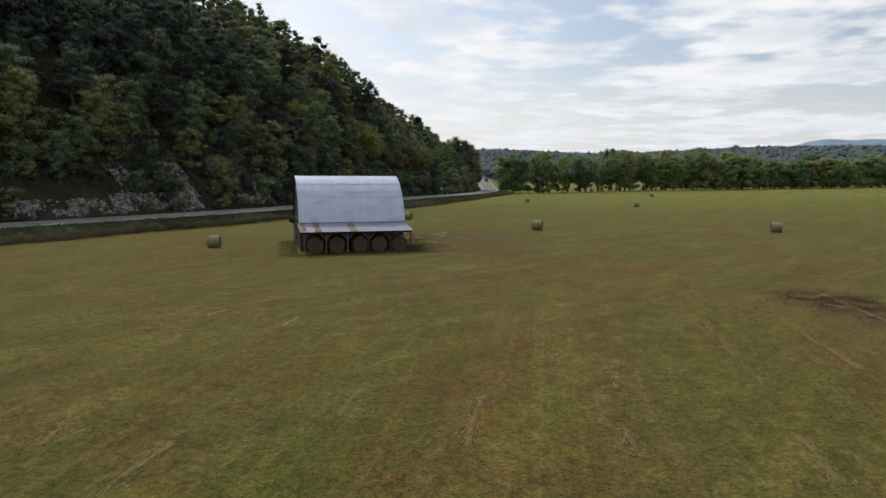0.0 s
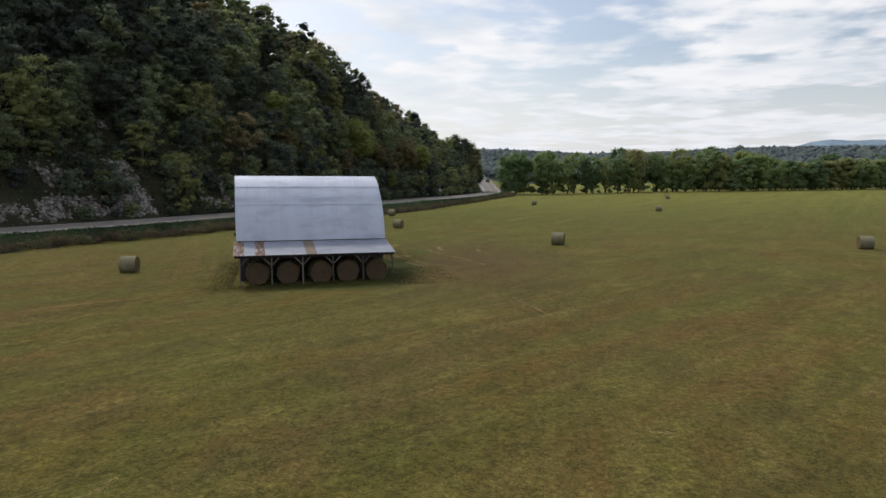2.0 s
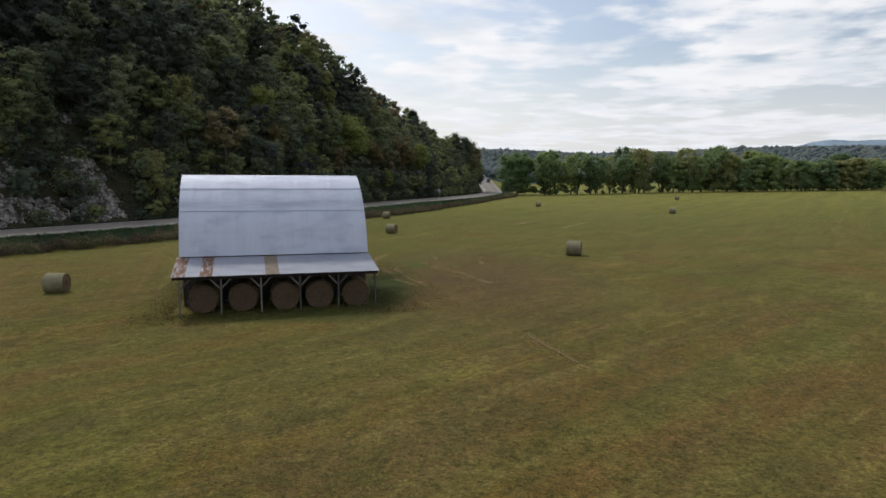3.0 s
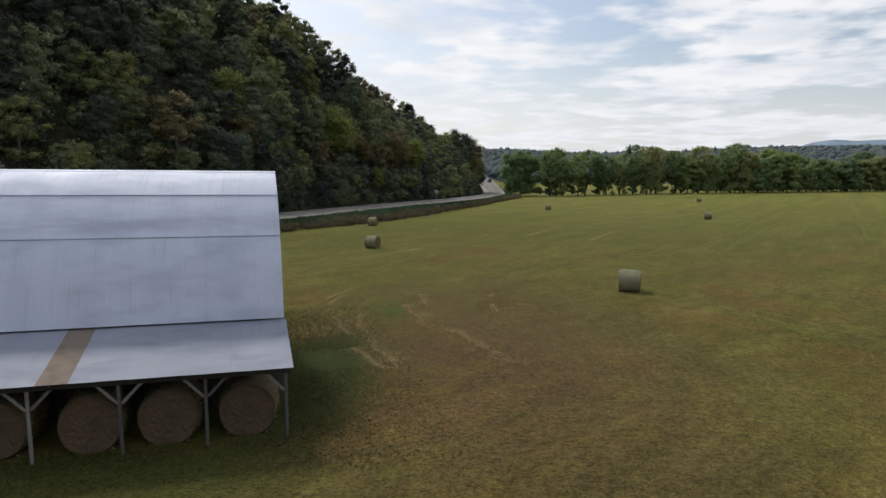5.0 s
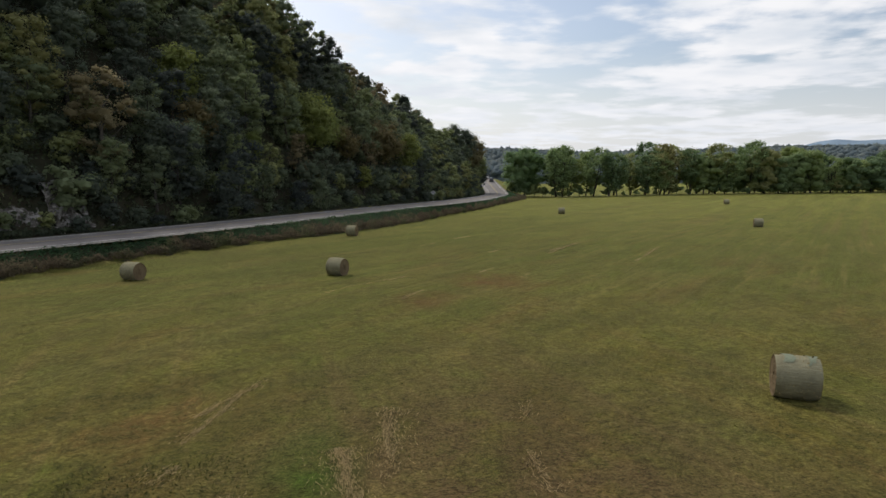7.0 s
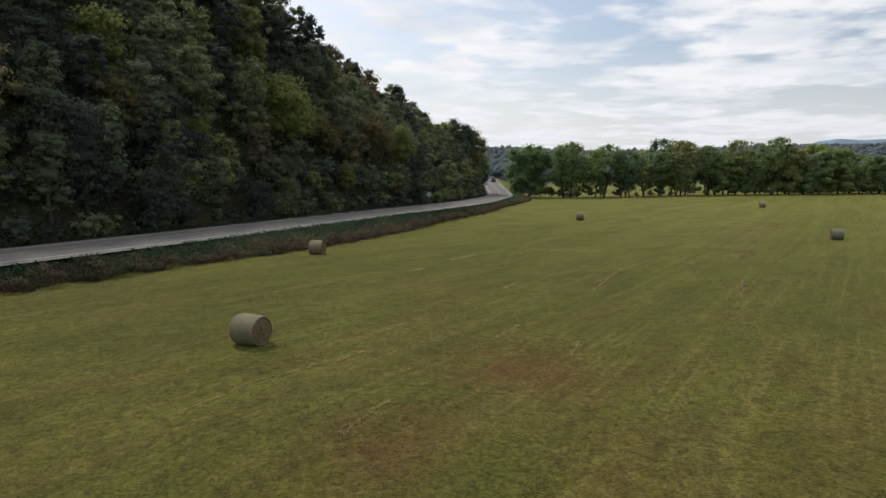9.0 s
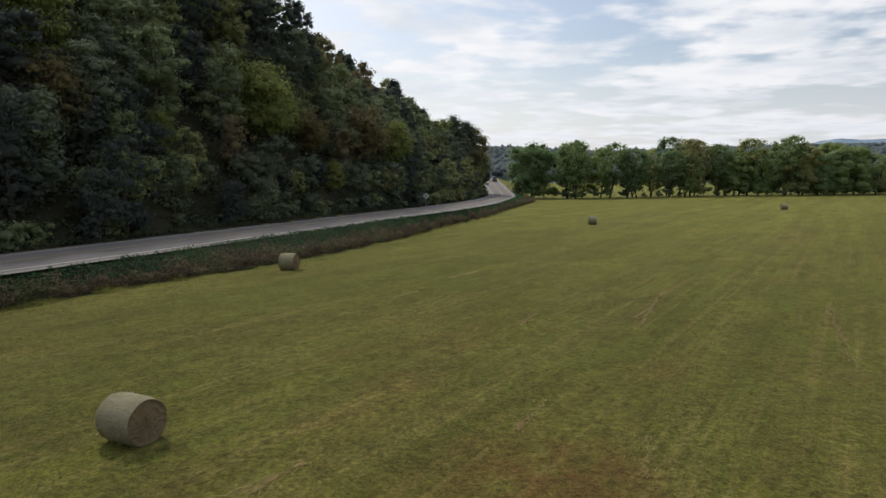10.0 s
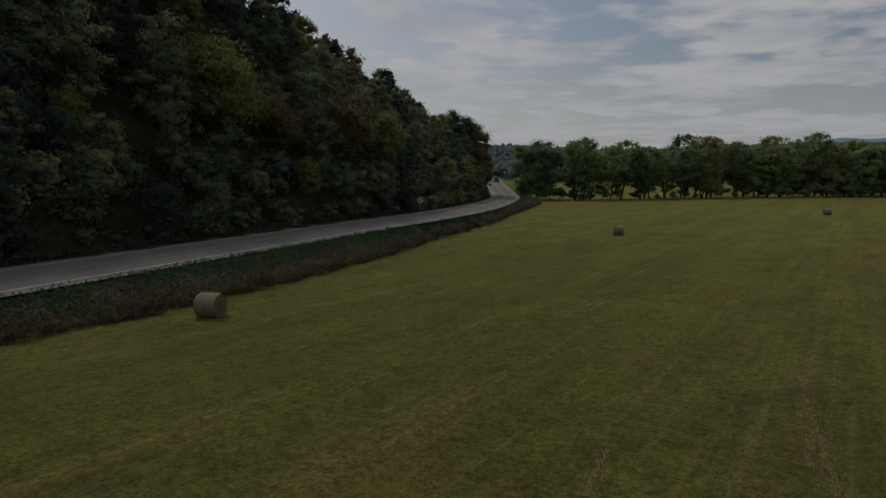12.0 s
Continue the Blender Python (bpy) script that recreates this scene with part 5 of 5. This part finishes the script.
def car_shell(length, width, height, cab0, cab1, hood):
    """A rounded car body with a set-in cabin, along y."""
    bm = bmesh.new()
    add_box(bm, (width, length, hood), pose(0, 0, 0.32 + hood / 2), 0.10)
    return bm


def build_car(name, label, y, lane, paint, size, facing):
    L, W, Hh = size
    m = float(edge_slope(y))
    n = (-1 / math.hypot(1, m), m / math.hypot(1, m))
    x, yy = float(edge_x(y)) + n[0] * lane, y + n[1] * lane
    car = thing(name, label, "car", at=pose(x, yy, float(road_z(y)) + 0.07, math.degrees(math.atan2(float(road_z(y + 5) - road_z(y - 5)), 10)), 0, -math.degrees(math.atan(m)) + facing))
    part("body", car_shell(L, W, Hh, 0, 0, Hh * 0.42), paint, car)
    bm = bmesh.new()
    geo = bmesh.ops.create_cube(bm, size=1.0, matrix=pose(0, -L * 0.06, 0.32 + Hh * 0.42 + Hh * 0.18) @ Matrix.Diagonal((W * 0.92, L * 0.58, Hh * 0.38, 1)))
    for v in geo["verts"]:
        if v.co.z > 0.32 + Hh * 0.6:
            v.co.x *= 0.84
            v.co.y *= 0.76
    bmesh.ops.bevel(bm, geom=list(bm.edges), offset=0.05, segments=2, affect="EDGES")
    part("cabin", bm, M_CARGLASS, car, "dark tinted windows")
    part("roof", add_box(bmesh.new(), (W * 0.74, L * 0.42, 0.05), pose(0, -L * 0.05, 0.32 + Hh * 0.80), 0.015), paint, car)
    for sx in (-1, 1):
        for sy in (-1, 1):
            bm = bmesh.new()
            bmesh.ops.create_cone(bm, cap_ends=True, segments=16, radius1=0.33, radius2=0.33, depth=0.22, matrix=pose(sx * (W / 2 - 0.1), sy * L * 0.31, 0.33, 0, 90, 0))
            part("wheel", bm, M_TYRE, car)
        part("tail_light", add_box(bmesh.new(), (0.26, 0.04, 0.16), pose(sx * W * 0.38, -L / 2 - 0.01, 0.32 + Hh * 0.32), 0.01), M_TAIL, car, "red tail light")
        part("headlight", add_box(bmesh.new(), (0.30, 0.04, 0.14), pose(sx * W * 0.36, L / 2 + 0.01, 0.32 + Hh * 0.26), 0.01), M_HEAD, car, "clear headlight")


M_CARGLASS = plain("dark_glass", (0.03, 0.035, 0.04), 0.15)
M_TAIL, M_HEAD = plain("tail_red", (0.30, 0.03, 0.03), 0.3), plain("lamp_clear", (0.6, 0.6, 0.6), 0.2)
build_car("pickup", "dark grey pickup truck on the far stretch of highway", 362, 2.0, plain("grey_paint", (0.09, 0.09, 0.10), 0.35), (5.2, 1.95, 1.85), 0)
build_car("car", "silver car coming over the rise of the highway", 394, 5.5, plain("silver_paint", (0.45, 0.46, 0.48), 0.3, 0.3), (4.6, 1.85, 1.5), 180)
build_car("van", "white van climbing the far rise of the highway", 388, 1.9, plain("white_paint", (0.72, 0.72, 0.70), 0.35), (5.3, 2.0, 2.1), 0)

# ---------------------------------------------------------------- grass, weeds and straw


def blades(base, height, width, rng, lean=0.35):
    """Upright three-cornered blades at the given feet."""
    n = len(base)
    a = rng.uniform(0, 6.28, n)
    side = np.stack([np.cos(a), np.sin(a), np.zeros(n)], 1) * (width * rng.uniform(0.6, 1.4, n))[:, None]
    tip = base + np.stack([rng.normal(0, lean, n), rng.normal(0, lean, n), np.ones(n)], 1) * (height * rng.uniform(0.5, 1.4, n))[:, None]
    v = np.stack([base - side, base + side, tip], 1).reshape(-1, 3)
    return v, np.arange(3 * n).reshape(-1, 3)


def scatter(name, label, category, xy, height, width, mat, rng, lean=0.35, tone=None, sink=0.02):
    base = np.c_[xy, land(xy[:, 0], xy[:, 1]) - sink]
    v, f = blades(base, height, width, rng, lean)
    t = rng.rand(len(f)) if tone is None else tone
    ob = new(name, grid_mesh(name, v, f, [mat], tone=t))
    return tagged(ob, label, category, kind="stuff")


def build_bank():
    """The rough bank between the highway and the mown field, as a strip of dark matted growth."""
    ys, across = np.arange(20, 330, 1.5), np.linspace(0.0, 1.0, 9)
    vs = []
    for y in ys:
        m = float(edge_slope(y))
        n = np.array([-1, m]) / math.hypot(1, m)
        for q in across:
            s = -0.6 - q * (float(verge_width(y)) - 0.7 + 0.25 * math.sin(y * 0.9) * math.sin(y * 0.37))
            x, yy = float(edge_x(y)) + n[0] * s, y + n[1] * s
            vs.append((x, yy, float(land(x, yy)) + 0.10 * math.sin(q * math.pi) + 0.03))
    k = (np.arange(len(ys) - 1)[:, None] * len(across) + np.arange(len(across) - 1)[None]).ravel()
    f = np.stack([k, k + 1, k + 1 + len(across), k + len(across)], 1)
    m = Mat("matted_bank", 0.95, spec=0.1)
    w = m.vec("World")
    base = m.mix(m.band(m.noise(w, 0.6, 6, 0.7), 0.4, 0.6), (0.030, 0.042, 0.020), (0.060, 0.048, 0.030))
    m.colour(base).bump(m.noise(w, 5, 4), 0.8, 0.1)
    tagged(new("verge", grid_mesh("verge", vs, f, [m.m], smooth=True)), "rough matted bank between highway and mown field", "verge", kind="structure")


build_bank()


def build_verge():
    rng = np.random.RandomState(31)
    n = 125000
    y = rng.uniform(58, 318, n)
    vw = verge_width(y)
    q = 1 - (1 - rng.rand(n)) ** 1.0
    q = np.where(rng.rand(n) < 0.25, rng.uniform(0.82, 1.0, n), q)
    s = -q * (vw - 0.7) - 0.55
    m = edge_slope(y)
    k = np.sqrt(1 + m * m)
    xy = np.stack([edge_x(y) + s * -1 / k, y + s * m / k], 1)
    clump = 0.5 + 0.5 * bumps(xy[:, 0], xy[:, 1], 4, 77) + 0.35 * bumps(xy[:, 0], xy[:, 1], 1.3, 78)
    brown = (q + 0.20 * bumps(xy[:, 0], xy[:, 1], 9, 79)) > 0.56
    h = np.where(brown, 0.30 + 0.85 * np.clip(clump, 0, 1.3), 0.16 + 0.22 * np.clip(clump, 0, 1))
    tone = np.clip(0.5 + 0.5 * bumps(xy[:, 0], xy[:, 1], 6, 80) + rng.normal(0, 0.2, n), 0, 1)
    rise = h * rng.rand(n) ** 0.6
    c = np.c_[xy, land(xy[:, 0], xy[:, 1]) + rise]
    tilt = np.where(brown, 0.25, 1.0)
    face = np.stack([rng.normal(0, 1.0 - 0.4 * tilt, n), rng.normal(0, 1.0 - 0.4 * tilt, n), tilt], 1)
    for pick, name, label, mat, size in ((brown, "roadside_weeds", "tall brown and olive weeds along the edge of the field", M_WEED_BROWN, 0.15),
                                         (~brown, "verge_grass", "rough dark green grass on the highway bank", M_WEED_GREEN, 0.16)):
        v, f = rhombs(c[pick], face[pick], size, rng, 0.24)
        ob = new(name, grid_mesh(name, v, f, [mat], tone=tone[pick]))
        tagged(ob, label, "weeds" if mat is M_WEED_BROWN else "grass", kind="stuff")
    pick = brown & (rng.rand(n) < 0.16)
    scatter("weed_stems", "thin dry weed stems standing in the verge", "weeds", xy[pick], h[pick] * 1.15, 0.012, M_WEED_BROWN, rng, 0.3, tone[pick])


build_verge()


def build_field_grass():
    rng = np.random.RandomState(33)
    n = 60000
    y = rng.uniform(13.5, 172, n)
    half = 14 + 12 * rng.rand(n)
    x = y * 0.028 + rng.uniform(-1, 1, n) * half
    keep = beyond(x, y) < -verge_width(y) - 0.2
    xy = np.stack([x, y], 1)[keep]
    clump = bumps(xy[:, 0], xy[:, 1], 0.9, 90) + 0.8 * bumps(xy[:, 0], xy[:, 1], 0.37, 91)
    xy = xy[clump > -0.25]
    tone = np.clip(0.42 + 0.30 * bumps(xy[:, 0], xy[:, 1], 11, 92) + 0.2 * bumps(xy[:, 0], xy[:, 1], 2.3, 93) + rng.normal(0, 0.16, len(xy)), 0, 1)
    c = np.c_[xy, land(xy[:, 0], xy[:, 1]) + rng.uniform(0.004, 0.03, len(xy))]
    v, f = rhombs(c, np.stack([rng.normal(0, 0.35, len(c)), rng.normal(0, 0.35, len(c)), np.ones(len(c))], 1), 0.038, rng, 0.3)
    ob = new("field_grass", grid_mesh("field_grass", v, f, [M_BLADE], tone=tone))
    tagged(ob, "short mown grass stubble of the hay field", "grass", kind="stuff")
    # rank growth left standing round the barn
    n = 120000
    u, v = rng.uniform(-13, 5.5, n), rng.uniform(-8.6, 10.5, n)
    out = np.maximum.reduce([-10.9 - u, u - 0.0, -6.1 - v, v - 7.4])
    ok = (out > 0) & (rng.rand(n) < np.exp(-np.maximum(out, 0) / np.where(u > 0, 2.2, 0.9))) & (out < np.where(u > 0, 4.6, 1.9)) & ~((u > -0.6) & (v > -0.5) & (v < 2.1))
    under = (v < -5.5) & (v > -6.2) & (u < 0) & (rng.rand(n) < 0.5)
    ok |= under
    p = np.array([BARN @ Vector((a, b, 0)) for a, b in zip(u[ok], v[ok])])[:, :2]
    c = np.c_[p, land(p[:, 0], p[:, 1]) + 0.15 * rng.rand(len(p)) ** 1.5]
    v, f = rhombs(c, np.stack([rng.normal(0, 0.6, len(c)), rng.normal(0, 0.6, len(c)), np.ones(len(c))], 1), 0.055, rng, 0.22)
    ob = new("tall_grass", grid_mesh("tall_grass", v, f, [M_RANK], tone=rng.rand(len(f))))
    tagged(ob, "rank dark green grass standing round the barn", "grass", kind="stuff")
    q = np.stack([rng.uniform(0.3, 2.2, 260), rng.normal(5.4, 0.8, 260)], 1)
    p = np.array([BARN @ Vector((a, b, 0)) for a, b in q])[:, :2]
    scatter("dry_stalks", "dry straw-coloured weed stalks beside the barn", "grass", p, 0.24, 0.010, M_STRAW, rng, 0.8)


build_field_grass()


def build_straw():
    """Windrow remnants: thin broken lines of loose straw where the hay was raked."""
    rng = np.random.RandomState(37)
    south = [(12.9, 30.5, 11.7, 24.6), (11.7, 24.6, 11.2, 21.5), (18.6, 36.4, 17.8, 33.6), (16.4, 28.1, 15.8, 24.9), (15.8, 24.9, 15.4, 22.7), (10.0, 17.1, 9.5, 14.4),
             (1.3, 20.3, 0.8, 16.6), (-7.3, 17.0, -7.9, 14.1), (-11.5, 19.3, -10.8, 16.9), (22.9, 36.9, 21.6, 29.6), (21.2, 34.1, 22.4, 32.3)]
    barn_side = [(-4.5, 75.6, -3.0, 71.9), (-3.3, 75.9, -2.2, 71.4), (-2.2, 71.4, -0.4, 66.8), (-2.6, 69.8, -1.0, 66.9), (-0.9, 78.2, 0.2, 73.6),
                 (0.2, 73.6, 1.7, 72.0), (1.7, 72.0, 3.9, 67.2), (-0.1, 80.9, 0.3, 76.6), (-4.9, 77.4, -5.2, 76.5), (-1.1, 78.2, -0.5, 76.1)]
    faint = [(6.9, 24.1, 6.0, 21.0), (5.3, 17.6, 5.1, 15.9), (-2.7, 21.2, -3.0, 18.7), (-5.2, 78.6, -4.8, 83.3), (3.8, 77.9, 4.0, 75.8), (-4.4, 83.9, -5.6, 80.4),
             (4.3, 81.4, 3.9, 79.9), (-5.8, 99.7, -4.7, 102.1), (-4.7, 102.1, -1.6, 105.5), (-0.7, 97.9, 0.4, 100.4), (4.3, 108.0, 5.6, 110.3), (7.8, 107.5, 7.1, 105.2)]
    north = [(23.6, 124.7, 17.8, 114.4), (11.2, 119.3, 16.0, 128.9), (-2.1, 104.5, -1.1, 106.1), (13.4, 124.1, 11.9, 121.6), (7.0, 122.7, 6.0, 120.3), (-0.8, 127.1, 0.7, 129.4),
             (2.8, 134.4, 4.9, 137.8), (-3.2, 122.7, -2.7, 123.5), (-12.4, 32.8, -12.0, 34.4), (-7.8, 30.3, -7.4, 32.1), (6.4, 34.5, 7.0, 34.4), (4.6, 54.5, 6.1, 49.3)]
    P, D = [], []
    for strong, some in ((0.75, south), (0.7, barn_side), (0.25, faint), (0.36, north)):
        for x0, y0, x1, y1 in some:
            d = math.hypot(x1 - x0, y1 - y0)
            n = int(d * 420 * strong)
            t = rng.rand(n)
            bend = 0.10 * min(1.0, d / 8) * np.sin(t * 3.1 + x0)
            nx, ny = -(y1 - y0) / d, (x1 - x0) / d
            off = bend + rng.normal(0, 0.11 if strong == 0.7 else 0.06, n) * np.where(rng.rand(n) < 0.3, 3.5, 1.0) + 0.03 * np.sin(t * d * 2.3)
            p = np.stack([x0 + (x1 - x0) * t + nx * off, y0 + (y1 - y0) * t + ny * off], 1)
            broken = bumps(p[:, 0], p[:, 1], 3.5, 40) + 0.5 * bumps(p[:, 0], p[:, 1], 0.8, 41) + rng.normal(0, 0.7, n) > -0.45
            P.append(p[broken])
            D.append(np.full(len(P[-1]), math.atan2(y1 - y0, x1 - x0)))
    p = np.concatenate(P)
    n = len(p)
    a = np.concatenate(D) + rng.normal(0, 0.38, n)
    c = np.c_[p, land(p[:, 0], p[:, 1]) + rng.uniform(0.01, 0.05, n)]
    d = np.stack([np.cos(a), np.sin(a), rng.normal(0, 0.12, n)], 1) * rng.uniform(0.05, 0.17, n)[:, None]
    w = np.stack([-np.sin(a), np.cos(a), np.zeros(n)], 1) * 0.0055
    v = np.stack([c - d, c + w, c + d, c - w], 1).reshape(-1, 3)
    ob = new("loose_straw", grid_mesh("loose_straw", v, np.arange(4 * n).reshape(-1, 4), [M_STRAW], tone=rng.rand(n)))
    tagged(ob, "broken lines of pale loose straw on the mown field", "straw", kind="stuff")
    # a matted patch of dead brown stalks
    n = 9000
    q = np.stack([22.6 + rng.normal(0, 1.6, n), 34.4 + rng.normal(0, 2.0, n)], 1)
    q[:, 1] -= 0.5 * (q[:, 0] - 22.6)
    q = q[bumps(q[:, 0], q[:, 1], 2.2, 55) + rng.normal(0, 0.35, n) > -0.1]
    scatter("dead_stalks", "matted patch of dead brown stalks in the field", "grass", q, 0.10, 0.02, M_DEAD, rng, 1.6)


build_straw()
